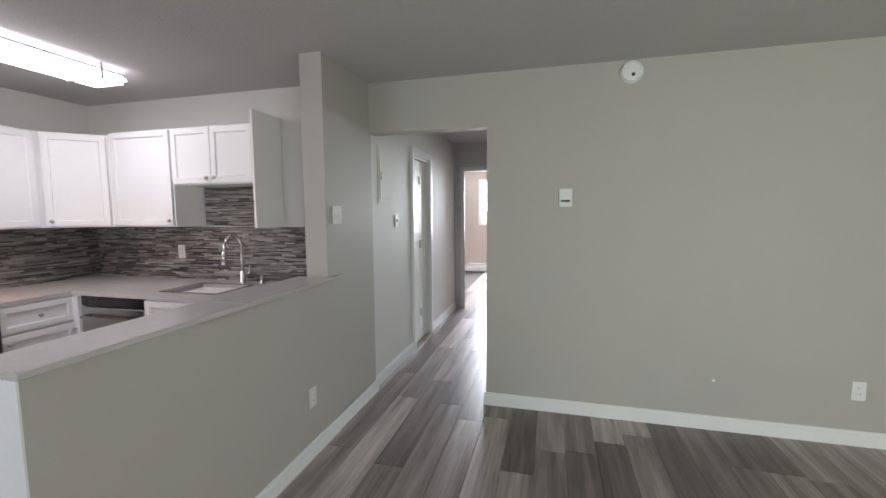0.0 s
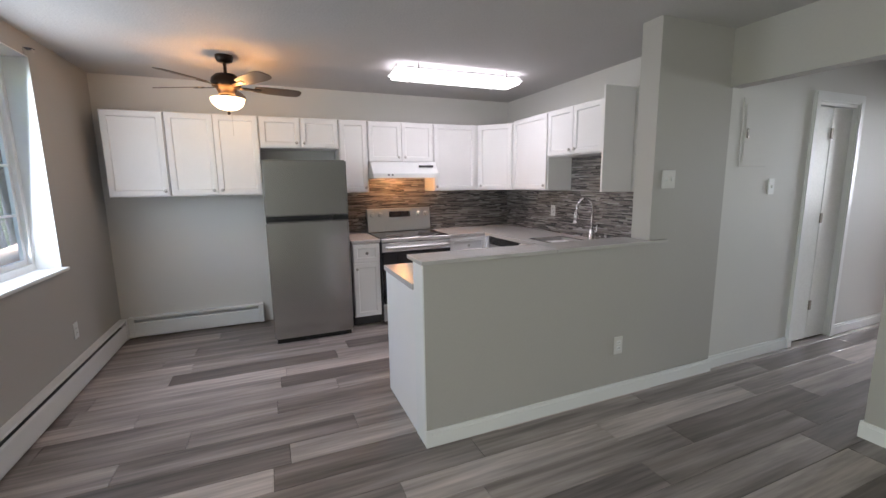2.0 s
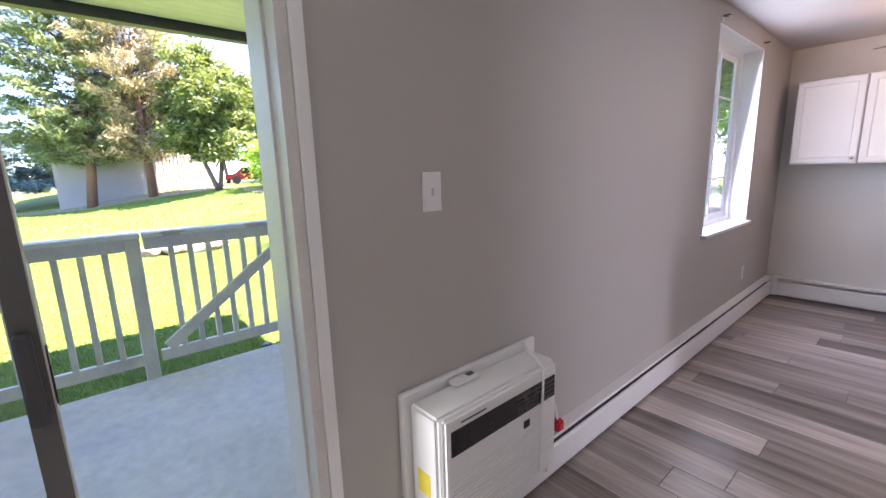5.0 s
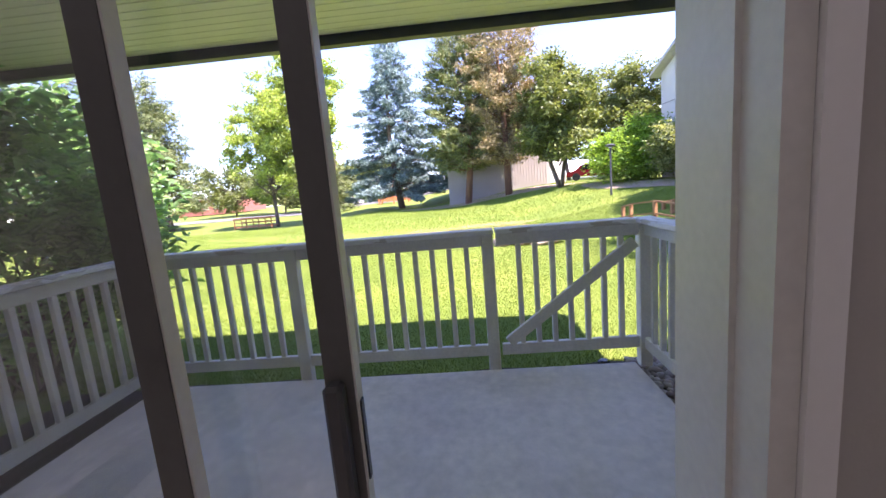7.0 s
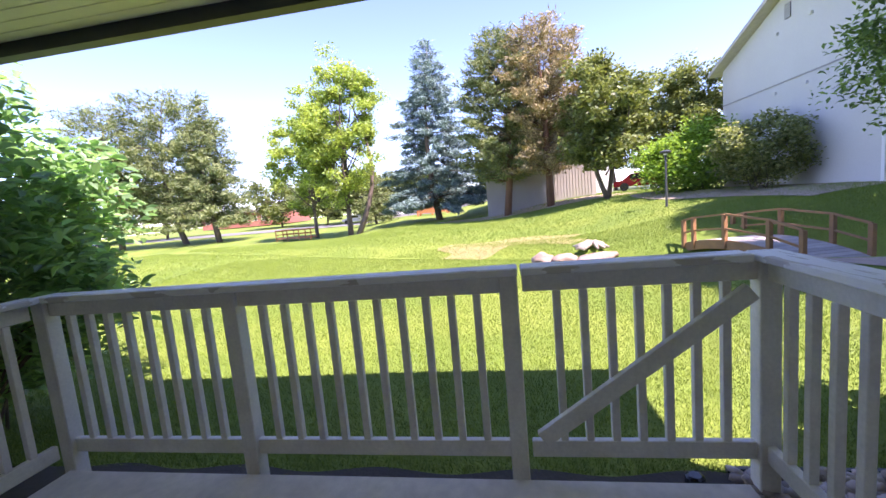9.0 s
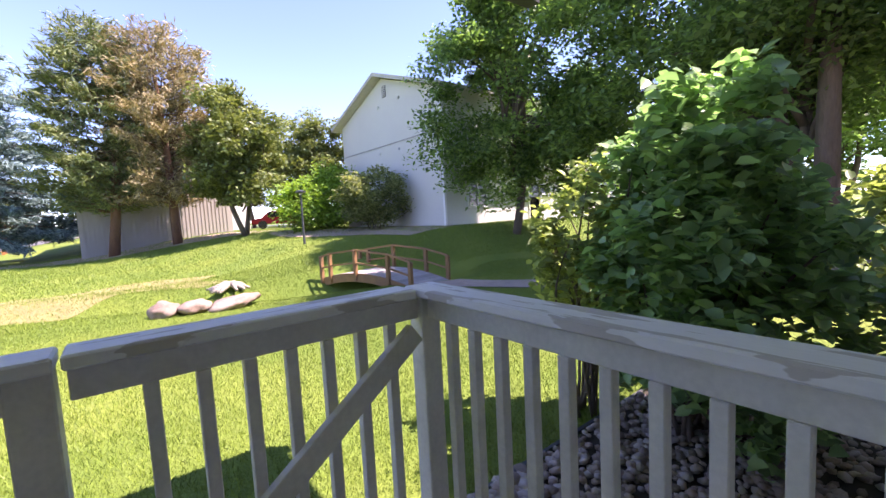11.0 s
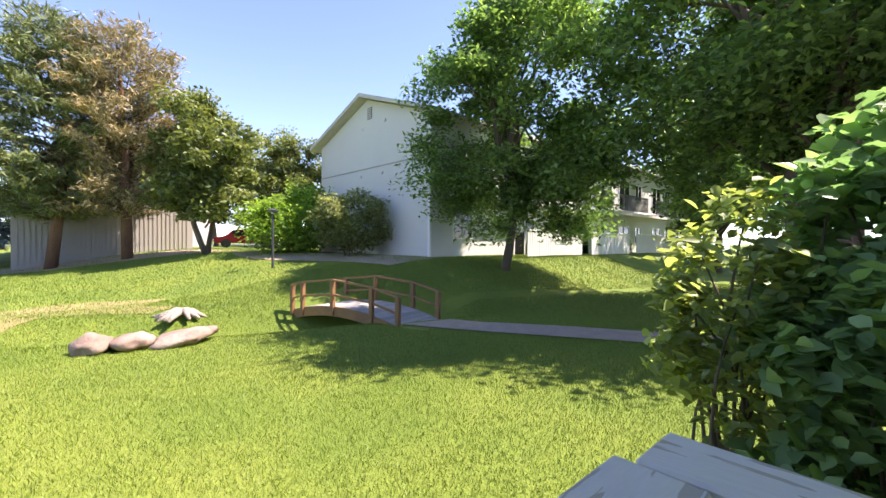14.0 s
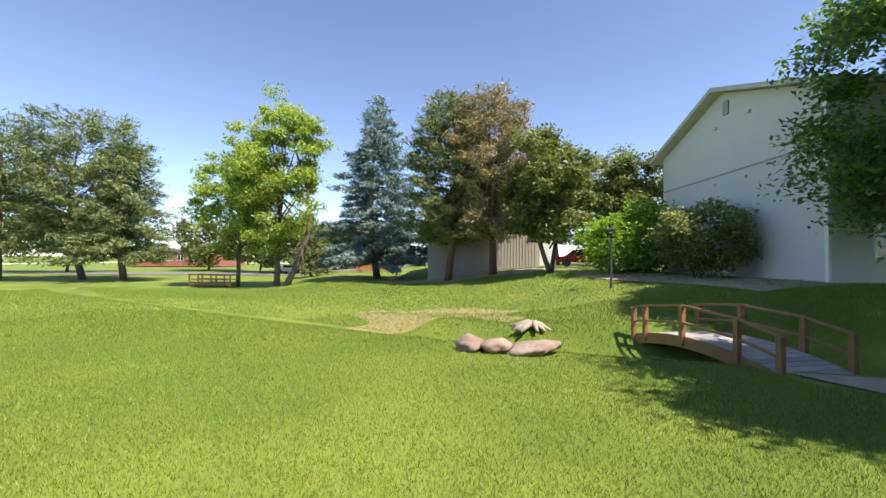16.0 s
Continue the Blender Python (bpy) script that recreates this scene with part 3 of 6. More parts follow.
def heater(m, length, label):
    """Baseboard heater running along local x, its back on local y = 0, facing -y."""
    h = new("baseboard_heater")
    h.empty_display_size = 0.1
    tagged(h, label, "heater")
    bm = bmesh.new()
    prof = [(0, 0.015), (-0.055, 0.015), (-0.060, 0.03), (-0.060, 0.150), (-0.052, 0.158), (-0.047, 0.158), (-0.047, 0.03), (-0.006, 0.03), (-0.006, 0.205), (0, 0.205)]
    ends = [[bm.verts.new((x, y, z)) for y, z in prof] for x in (0, length)]
    n = len(prof)
    for i in range(n):
        bm.faces.new([ends[0][i], ends[0][(i + 1) % n], ends[1][(i + 1) % n], ends[1][i]])
    bm.faces.new(ends[0])
    bm.faces.new(ends[1][::-1])
    bmesh.ops.recalc_face_normals(bm, faces=bm.faces)
    part("front_cover", bm, TRIM, h)
    part("top_cover", wall_boxes([(0.0, length, -0.050, -0.0065, 0.198, 0.204), (0.0, length, -0.055, -0.050, 0.188, 0.204)]), TRIM, h)
    part("fin_element", box(0.02, length - 0.02, -0.044, -0.01, 0.06, 0.145), DARK_GREY, h, "dark fins inside the slot")
    for x in (0.0, length - 0.05):
        part("end_cap", box(x, x + 0.05, -0.064, 0.0, 0.012, 0.209, 0.004), TRIM, h)
    h.matrix_basis = m
    return h


heater(pose(0.001, -4.85, 0, 0, 0, 90), 4.79, "long white baseboard heater under the window")
heater(pose(0.065, -0.001, 0), 1.18, "short white baseboard heater in the alcove")

# ---- air conditioner ----
ac = thing("air_conditioner", (0.08, -4.36, 0.2), "white wall air conditioner with a black louvre", "air conditioner")
AF = 0.180
part("surround", box(0.0, 0.025, -4.71, -4.03, 0.21, 0.70, 0.006), WHITE_PLASTIC, ac, "white trim board on the wall")
part("body", box(0.025, 0.158, -4.68, -4.085, 0.225, 0.668, 0.010, 2), WHITE_PLASTIC, ac)
part("front_panel", box(0.158, AF, -4.67, -4.10, 0.23, 0.668, 0.010, 2), WHITE_PLASTIC, ac)
lou = part("louvre", box(AF - 0.004, AF + 0.0035, -4.645, -4.115, 0.535, 0.625, 0.018, 3), BLACK, ac, "black air outlet")
for k in range(4):
    part("vane", box(AF + 0.0035, AF + 0.005, -4.34, -4.12, 0.55 + 0.018 * k, 0.555 + 0.018 * k), DARK_GREY, lou)
part("display", box(AF, AF + 0.0025, -4.30, -4.265, 0.475, 0.505, 0.002), BLACK, ac, "small dark control display")
for k in range(16):
    part("grille_slat", box(AF, AF + 0.0025, -4.64, -4.13, 0.25 + 0.0135 * k, 0.256 + 0.0135 * k), WHITE_PLASTIC, ac)
part("energy_label", box(0.06, 0.12, -4.6815, -4.6803, 0.38, 0.46), YELLOW_LABEL, ac, "yellow sticker on the side")
part("logo_bar", box(AF, AF + 0.0015, -4.60, -4.49, 0.636, 0.641), DARK_GREY, ac, "thin grey mark")
cord = thing("extension_cable", (0.1, -4.0, 0.2), "grey power cord draped over the air conditioner", "cord")
part("cable", tube([(0.03, -4.11, 0.70), (0.07, -4.14, 0.69), (0.13, -4.17, 0.69), (0.183, -4.19, 0.672), (0.191, -4.205, 0.55), (0.191, -4.215, 0.40), (0.191, -4.22, 0.27), (0.17, -4.14, 0.205), (0.10, -4.02, 0.32), (0.05, -3.95, 0.42), (0.03, -3.91, 0.40), (0.03, -3.88, 0.32), (0.043, -3.88, 0.26)], 0.005), WHITE_PLASTIC, cord)
part("plug", box(0.02, 0.066, -3.905, -3.855, 0.207, 0.262, 0.01, 2), RED_PLASTIC, cord, "red plug head")
remote = thing("remote_control", (0.08, -4.45, 0.672), "small white remote lying on the air conditioner", "remote")
part("case", box(0.03, 0.07, -4.52, -4.41, 0.673, 0.690, 0.005, 2), WHITE_PLASTIC, remote)
part("screen", box(0.04, 0.06, -4.45, -4.42, 0.6885, 0.6915), DARK_GREY, remote, "dark screen")

# ---- kitchen ----
CZ = 0.885                    # worktop height


def knob(x, y, z, face, parent):
    bm = lathe([(0.007, 0), (0.006, 0.010), (0.014, 0.014), (0.015, 0.020), (0.010, 0.025)], (0, 0, 0), 12)
    rx, rz = {"-y": (90, 0), "-x": (90, -90)}[face]
    bmesh.ops.transform(bm, matrix=pose(x, y, z, rx, 0, rz), verts=bm.verts)
    return part("knob", bm, NICKEL, parent, "brushed nickel knob", smooth=True)


def shaker(a0, a1, z0, z1, at, face, parent, name="door", knob_at=None, rail=0.058):
    """A framed door or drawer front with a recessed centre, on the plane at, facing -y or -x."""
    g = 0.0025
    a0, a1, z0, z1 = a0 + g, a1 - g, z0 + g, z1 - g
    r = min(rail, (a1 - a0) * 0.3, (z1 - z0) * 0.3)
    bm = box(a0, a1, at - 0.020, at, z0, z1) if face == "-y" else box(at - 0.020, at, a0, a1, z0, z1)
    bm.normal_update()
    way = Vector((0, -1, 0)) if face == "-y" else Vector((-1, 0, 0))
    front = [f for f in bm.faces if f.normal.dot(way) > 0.9]
    bmesh.ops.inset_region(bm, faces=front, thickness=0.003, depth=0.002)
    bmesh.ops.inset_region(bm, faces=front, thickness=r)
    bmesh.ops.inset_region(bm, faces=front, thickness=0.004, depth=-0.007)
    bmesh.ops.inset_region(bm, faces=front, thickness=0.008, depth=-0.004)
    d = part(name, bm, CAB, parent)
    if knob_at:
        u, z = knob_at
        if face == "-y":
            knob(u, at - 0.020, z, face, d)
        else:
            knob(at - 0.020, u, z, face, d)
    return d


def upper(x0, x1, z0, z1, doors, label, knob_sides):
    c = thing("wall_cabinet", ((x0 + x1) / 2, -0.15, z0), label, "cabinet", "kitchen wall cabinets")
    part("body", box(x0, x1, -0.290, -0.001, z0, z1, 0.002), CAB, c)
    n = len(knob_sides)
    for k, s in enumerate(knob_sides):
        a0, a1 = x0 + (x1 - x0) * k / n, x0 + (x1 - x0) * (k + 1) / n
        ku = a0 + 0.035 if s == "l" else a1 - 0.035
        shaker(a0 + (0.006 if k == 0 else 0), a1 - (0.006 if k == n - 1 else 0), z0 + 0.008, z1 - 0.008, -0.291, "-y", c, knob_at=(ku, z0 + 0.05))
    return c


UZ0, UZ1 = 1.345, 2.08
upper(0.125, 0.580, UZ0, UZ1, 1, "white single-door wall cabinet in the alcove", "r")
upper(0.583, 1.335, UZ0, UZ1, 2, "white two-door wall cabinet in the alcove", "rl")
upper(1.338, 2.072, 1.785, UZ1, 2, "short white two-door cabinet over the refrigerator", "rl")
upper(2.075, 2.365, UZ0, UZ1, 1, "narrow white wall cabinet beside the hood", "r")
upper(2.368, 3.096, 1.660, UZ1, 2, "short white two-door cabinet over the range hood", "rl")
upper(3.099, 3.625, UZ0, UZ1, 1, "white single-door wall cabinet beside the hood", "l")
corner = thing("corner_wall_cabinet", (4.1, -0.3, UZ0), "white corner wall cabinet with plain doors", "cabinet", "kitchen wall cabinets")
bmc = bmesh.new()
plan = [(3.628, -0.001), (3.628, -0.290), (3.660, -0.290), (3.949, -0.600), (3.949, -0.625), (KX - 0.001, -0.625), (KX - 0.001, -0.001)]
lo = [bmc.verts.new((u, v, UZ0)) for u, v in plan]
hi = [bmc.verts.new((u, v, UZ1)) for u, v in plan]
bmc.faces.new(lo)
bmc.faces.new(hi[::-1])
for k in range(len(plan)):
    bmc.faces.new([lo[k], hi[k], hi[(k + 1) % len(plan)], lo[(k + 1) % len(plan)]])
bmesh.ops.recalc_face_normals(bmc, faces=bmc.faces)
part("body", bmc, CAB, corner)
# the diagonal door is built square at the origin, then turned into place
diag_turn = pose(3.660, -0.290, 0, 0, 0, math.degrees(math.atan2(-0.310, 0.289)))
diag_len = math.hypot(0.289, 0.310)
diag = shaker(0.012, diag_len - 0.012, UZ0 + 0.008, UZ1 - 0.008, -0.001, "-y", corner, knob_at=(0.05, UZ0 + 0.05))
for ob in [diag] + list(diag.children):
    ob.data.transform(diag_turn)
EXF = 3.949


def upper_e(y0, y1, z0, z1, label, knob_sides):
    """Wall cabinet on the east wall, facing -x; y0 > y1."""
    c = thing("wall_cabinet", (4.09, (y0 + y1) / 2, z0), label, "cabinet", "kitchen wall cabinets")
    part("body", box(3.95, KX - 0.001, y1, y0, z0, z1, 0.002), CAB, c)
    n = len(knob_sides)
    for k, s in enumerate(knob_sides):
        a0, a1 = y0 + (y1 - y0) * k / n, y0 + (y1 - y0) * (k + 1) / n
        ku = a0 - 0.035 if s == "l" else a1 + 0.035
        shaker(a1 + (0.006 if k == n - 1 else 0), a0 - (0.006 if k == 0 else 0), z0 + 0.008, z1 - 0.008, EXF, "-x", c, knob_at=(ku, z0 + 0.05))
    return c


upper_e(-0.628, -1.235, UZ0, UZ1 + 0.02, "white single-door wall cabinet near the sink", "r")
upper_e(-1.238, -1.978, 1.665, UZ1 + 0.02, "short white two-door cabinet over the sink", "rl")
pull = thing("cabinet_end_panel", (4.1, -1.99, UZ0), "tall plain white end panel beside the sink cabinet", "panel", "kitchen wall cabinets")
part("board", box(3.915, KX - 0.001, -2.000, -1.980, UZ0 - 0.005, 2.19, 0.002), CAB, pull)


def base_cabinet(x0, x1, y0, y1, face, label, drawer=True):
    """Base unit; its front lies on y0 (faces -y) or x0 (faces -x)."""
    c = thing("base_cabinet", ((x0 + x1) / 2, (y0 + y1) / 2, 0), label, "cabinet", "kitchen base cabinets")
    part("body", box(x0, x1, y0, y1, 0.10, CZ - 0.032, 0.002), CAB, c)
    if face == "-y":
        part("toe_kick", box(x0, x1, y0 + 0.06, y1, 0.0, 0.10), DARK_GREY, c, "dark recessed toe kick")
        shaker(x0 + 0.004, x1 - 0.004, 0.105, 0.655 if drawer else 0.845, y0 - 0.001, face, c, knob_at=(x0 + 0.04, 0.60))
        if drawer:
            shaker(x0 + 0.004, x1 - 0.004, 0.665, 0.845, y0 - 0.001, face, c, "drawer_front", knob_at=((x0 + x1) / 2, 0.755))
    else:
        part("toe_kick", box(x0 + 0.06, x1, y0, y1, 0.0, 0.10), DARK_GREY, c, "dark recessed toe kick")
        shaker(y0 + 0.004, y1 - 0.004, 0.105, 0.655 if drawer else 0.845, x0 - 0.001, face, c, knob_at=(y0 + 0.04, 0.60))
        if drawer:
            shaker(y0 + 0.004, y1 - 0.004, 0.665, 0.845, x0 - 0.001, face, c, "drawer_front", knob_at=((y0 + y1) / 2, 0.755))
    return c


base_cabinet(2.095, 2.372, -0.62, -0.001, "-y", "narrow white base cabinet with a drawer beside the range")
base_cabinet(3.135, 3.585, -0.62, -0.001, "-y", "white base cabinet with a drawer beside the range")
base_cabinet(3.59, KX - 0.001, -0.70, -0.621, "-x", "white corner base cabinet", False)
base_cabinet(3.59, KX - 0.001, -1.96, -1.315, "-x", "white sink base cabinet", False)
pen = thing("peninsula_cabinet", (3.2, -2.27, 0), "white peninsula base cabinet with a plain end panel", "cabinet", "kitchen base cabinets")
part("body", box(2.10, KX - 0.001, -2.565, -1.99, 0.0, CZ - 0.032), CAB, pen)
part("end_panel", box(2.076, 2.10, -2.568, -1.985, 0.0, CZ - 0.032, 0.002), CAB, pen, "plain white end panel")
for k in range(4):
    x0 = 2.12 + k * 0.40
    bmd = bmesh.new()
    bx(bmd, x0, x0 + 0.39, -1.99, -1.97, 0.11, 0.845)
    part("door", soft(bmd, 0.003), CAB, pen)
dw = thing("dishwasher", (3.9, -1.0, 0), "stainless dishwasher with a black control strip", "dishwasher")
part("body", box(3.61, KX - 0.002, -1.31, -0.705, 0.02, CZ - 0.034), DARK_GREY, dw)
part("door", box(3.575, 3.61, -1.305, -0.71, 0.10, 0.77, 0.005), STEEL, dw)
part("control_strip", box(3.58, 3.61, -1.305, -0.71, 0.775, CZ - 0.036, 0.003), BLACK, dw, "black control strip")
part("handle", tube([(3.575, -1.26, 0.70), (3.54, -1.25, 0.70), (3.54, -0.76, 0.70), (3.575, -0.75, 0.70)], 0.011), STEEL, dw)

# worktops, with a hole for the sink
SX0, SX1, SY0, SY1 = 3.69, 4.06, -1.82, -1.34
part_top = thing("worktop", (3.9, -1.2, CZ - 0.03), "speckled grey quartz worktop round the kitchen", "worktop")
z0, z1 = CZ - 0.031, CZ
for b in ((3.13, KX - 0.002, -0.645, -0.002, z0, z1), (3.565, SX0, -1.965, -0.645, z0, z1), (SX1, KX - 0.002, -1.965, -0.645, z0, z1), (SX0, SX1, -1.965, SY0, z0, z1), (SX0, SX1, SY1, -0.645, z0, z1), (2.066, KX - 0.002, -2.568, -1.965, z0, z1)):
    part("slab", wall_boxes([b]), STONE_TOP, part_top)
part("side_slab", box(2.088, 2.376, -0.645, -0.002, z0, z1, 0.003), STONE_TOP, part_top)
bar = thing("bar_top", (2.8, -2.75, 1.020), "speckled grey quartz bar top on the half wall", "worktop")
part("slab", box(2.062, 2.9, -2.745, -2.50, 1.020, 1.042, 0.003), STONE_TOP, bar)
part("slab", box(2.9015, 3.663, -2.745, -2.50, 1.020, 1.042, 0.003), STONE_TOP, bar)
part("return_end", box(3.6635, 3.80, -2.745, -2.7115, 1.020, 1.042, 0.003), STONE_TOP, bar)

sink = thing("sink", (3.87, -1.58, 0.7), "stainless undermount kitchen sink", "sink")
bms = bmesh.new()
zb = CZ - 0.20
for b in ((SX0 - 0.015, SX0, SY0 - 0.015, SY1 + 0.015, zb, CZ - 0.032), (SX1, SX1 + 0.015, SY0 - 0.015, SY1 + 0.015, zb, CZ - 0.032), (SX0, SX1, SY0 - 0.015, SY0, zb, CZ - 0.032), (SX0, SX1, SY1, SY1 + 0.015, zb, CZ - 0.032), (SX0 - 0.015, SX1 + 0.015, SY0 - 0.015, SY1 + 0.015, zb - 0.012, zb)):
    bx(bms, *b)
part("basin", bms, STEEL, sink)
part("rim", wall_boxes([(SX0 - 0.012, SX0 + 0.012, SY0 - 0.012, SY1 + 0.012, CZ + 0.0005, CZ + 0.004), (SX1 - 0.012, SX1 + 0.012, SY0 - 0.012, SY1 + 0.012, CZ + 0.0005, CZ + 0.004), (SX0 + 0.012, SX1 - 0.012, SY0 - 0.012, SY0 + 0.012, CZ + 0.0005, CZ + 0.004), (SX0 + 0.012, SX1 - 0.012, SY1 - 0.012, SY1 + 0.012, CZ + 0.0005, CZ + 0.004)]), STEEL, sink)
part("drain", lathe([(0.045, 0.0), (0.045, 0.004), (0.02, 0.002)], (3.87, -1.58, zb), 18), CHROME, sink)
faucet = thing("faucet", (4.14, -1.66, CZ), "chrome gooseneck pull-down faucet", "faucet")
fx, fy = 4.14, -1.66
part("base", lathe([(0.03, 0), (0.03, 0.008), (0.022, 0.015), (0.02, 0.10)], (fx, fy, CZ)), CHROME, faucet, smooth=True)
arc = [(fx, fy, CZ + 0.08), (fx, fy, CZ + 0.30)] + [(fx - 0.09 + 0.09 * math.cos(a), fy, CZ + 0.30 + 0.09 * math.sin(a)) for a in [math.pi * k / 10 for k in range(1, 11)]] + [(fx - 0.185, fy, CZ + 0.27)]
part("spout", tube(arc, 0.012, 12), CHROME, faucet, smooth=True)
part("spray_head", rod((fx - 0.184, fy, CZ + 0.275), (fx - 0.195, fy, CZ + 0.17), 0.015, 14, 0.018), CHROME, faucet, smooth=True)
part("lever", tube([(fx, fy - 0.02, CZ + 0.075), (fx, fy - 0.06, CZ + 0.085), (fx + 0.005, fy - 0.075, CZ + 0.15)], 0.008, 10), CHROME, faucet, smooth=True)
disp = thing("soap_dispenser", (4.14, -1.84, CZ), "small chrome soap dispenser beside the faucet", "dispenser")
part("pump", lathe([(0.02, 0), (0.02, 0.006), (0.011, 0.012), (0.011, 0.06), (0.014, 0.062), (0.014, 0.07)], (4.14, -1.84, CZ), 14), CHROME, disp, smooth=True)
part("nozzle", rod((4.14, -1.84, CZ + 0.065), (4.07, -1.84, CZ + 0.058), 0.006), CHROME, disp)

# refrigerator
fr = thing("refrigerator", (1.69, -0.42, 0), "stainless top-freezer refrigerator with a black handle groove", "refrigerator")
RX0, RX1, RF = 1.338, 2.048, -0.80
part("body", box(RX0 + 0.008, RX1 - 0.008, RF + 0.065, -0.05, 0.03, 1.63, 0.004), DARK_GREY, fr, "dark grey sides")
for nm, a, b in (("fridge_door", 0.045, 1.115), ("freezer_door", 1.160, 1.650)):
    part(nm, box(RX0, RX1, RF, RF + 0.06, a, b, 0.012, 3), STEEL, fr)
part("handle_groove", wall_boxes([(RX0 + 0.003, RX1 - 0.003, RF + 0.004, RF + 0.06, 1.112, 1.163)]), BLACK, fr, "black recessed grip")
gr = bmesh.new()
bx(gr, RX0 + 0.06, RX1 - 0.06, RF - 0.004, RF + 0.02, 1.125, 1.160)
part("grip", soft(gr, 0.006), BLACK, fr)
part("plinth", box(RX0 + 0.02, RX1 - 0.02, RF + 0.03, RF + 0.08, 0.0, 0.045), BLACK, fr)

# range
rg = thing("range", (2.745, -0.35, 0), "stainless electric range with a black glass cooktop", "stove")
GX0, GX1 = 2.378, 3.128
part("body", box(GX0, GX1, -0.655, -0.03, 0.02, 0.872), DARK_GREY, rg)
part("cooktop", box(GX0, GX1, -0.675, -0.105, 0.873, 0.892, 0.004), BLACK_GLASS, rg, "black ceramic glass")
part("cooktop_trim", box(GX0, GX1, -0.690, -0.676, 0.850, 0.890, 0.004), RANGE_STEEL, rg)
part("burner", lathe([(0.09, 0), (0.095, 0.0008), (0.088, 0.001)], (2.56, -0.52, 0.892), 24), DARK_GREY, rg)
part("burner", lathe([(0.11, 0), (0.115, 0.0008), (0.108, 0.001)], (2.94, -0.50, 0.892), 24), DARK_GREY, rg)
bg_b = bmesh.new()
bx(bg_b, GX0, GX1, -0.10, -0.035, 0.893, 1.155)
for v in bg_b.verts:
    if v.co.y < -0.08 and v.co.z > 1.0:
        v.co.y += 0.03
back = part("backguard", soft(bg_b, 0.005), RANGE_STEEL, rg)
disp_b = bmesh.new()
bx(disp_b, 2.63, 2.88, -0.0915, -0.080, 1.055, 1.12)
part("display", disp_b, BLACK, back, "black clock display")
for kx in (2.435, 2.525, 2.985, 3.075):
    kb = lathe([(0.026, 0), (0.026, 0.012), (0.021, 0.03), (0.012, 0.032)], (0, 0, 0), 16)
    bmesh.ops.transform(kb, matrix=pose(kx, -0.082, 1.085, 90, 0, 0), verts=kb.verts)
    part("control_knob", kb, RANGE_STEEL, back, "steel knob")
part("oven_door", box(GX0 + 0.004, GX1 - 0.004, -0.690, -0.657, 0.225, 0.845, 0.006), BLACK_GLASS, rg, "black glass oven door")
part("door_band", box(GX0 + 0.004, GX1 - 0.004, -0.694, -0.690, 0.755, 0.845, 0.001), RANGE_STEEL, rg)
part("oven_handle", tube([(GX0 + 0.05, -0.694, 0.80), (GX0 + 0.05, -0.735, 0.80), (GX1 - 0.05, -0.735, 0.80), (GX1 - 0.05, -0.694, 0.80)], 0.013), RANGE_STEEL, rg)
part("storage_drawer", box(GX0 + 0.004, GX1 - 0.004, -0.690, -0.657, 0.035, 0.215, 0.006), RANGE_STEEL, rg)

hood = thing("range_hood", (2.75, -0.25, 1.5), "white under-cabinet range hood with its lamp on", "hood")
hb = bmesh.new()
bx(hb, 2.370, 3.094, -0.48, -0.002, 1.525, 1.657)
for v in hb.verts:
    if v.co.y < -0.3 and v.co.z > 1.6:
        v.co.y += 0.10
part("shell", soft(hb, 0.006), WHITE_PLASTIC, hood)
part("lip", wall_boxes([(2.370, 3.094, -0.495, -0.478, 1.49, 1.535), (2.370, 2.382, -0.478, -0.002, 1.49, 1.525), (3.082, 3.094, -0.478, -0.002, 1.50, 1.525)]), WHITE_PLASTIC, hood)
part("vent_slot", box(2.88, 3.04, -0.440, -0.425, 1.60, 1.622), DARK_GREY, hood, "dark vent slot")
part("lamp_lens", box(2.68, 2.82, -0.33, -0.22, 1.515, 1.524), glow("hood_lens", (1.0, 0.6, 0.25), 1.0), hood, "lit lamp lens")
for kx in (2.52, 2.56):
    part("button", box(kx, kx + 0.02, -0.498, -0.494, 1.515, 1.53, 0.001), DARK_GREY, hood)

# ceiling fan
fan = thing("ceiling_fan", (1.14, -0.92, 2.2), "dark bronze five-blade ceiling fan with a lit frosted bowl", "fan")
cx, cy = 1.14, -0.92
part("canopy", lathe([(0.03, -0.055), (0.055, -0.045), (0.065, -0.02), (0.065, 0.0)], (cx, cy, CH), 24), BRONZE, fan, smooth=True)
part("downrod", rod((cx, cy, CH - 0.13), (cx, cy, CH - 0.05), 0.012), BRONZE, fan)
part("motor", lathe([(0.03, 0.10), (0.075, 0.09), (0.105, 0.06), (0.11, 0.03), (0.10, 0.0), (0.075, -0.015), (0.06, -0.05), (0.06, -0.06)], (cx, cy, CH - 0.23), 28), BRONZE, fan, smooth=True)
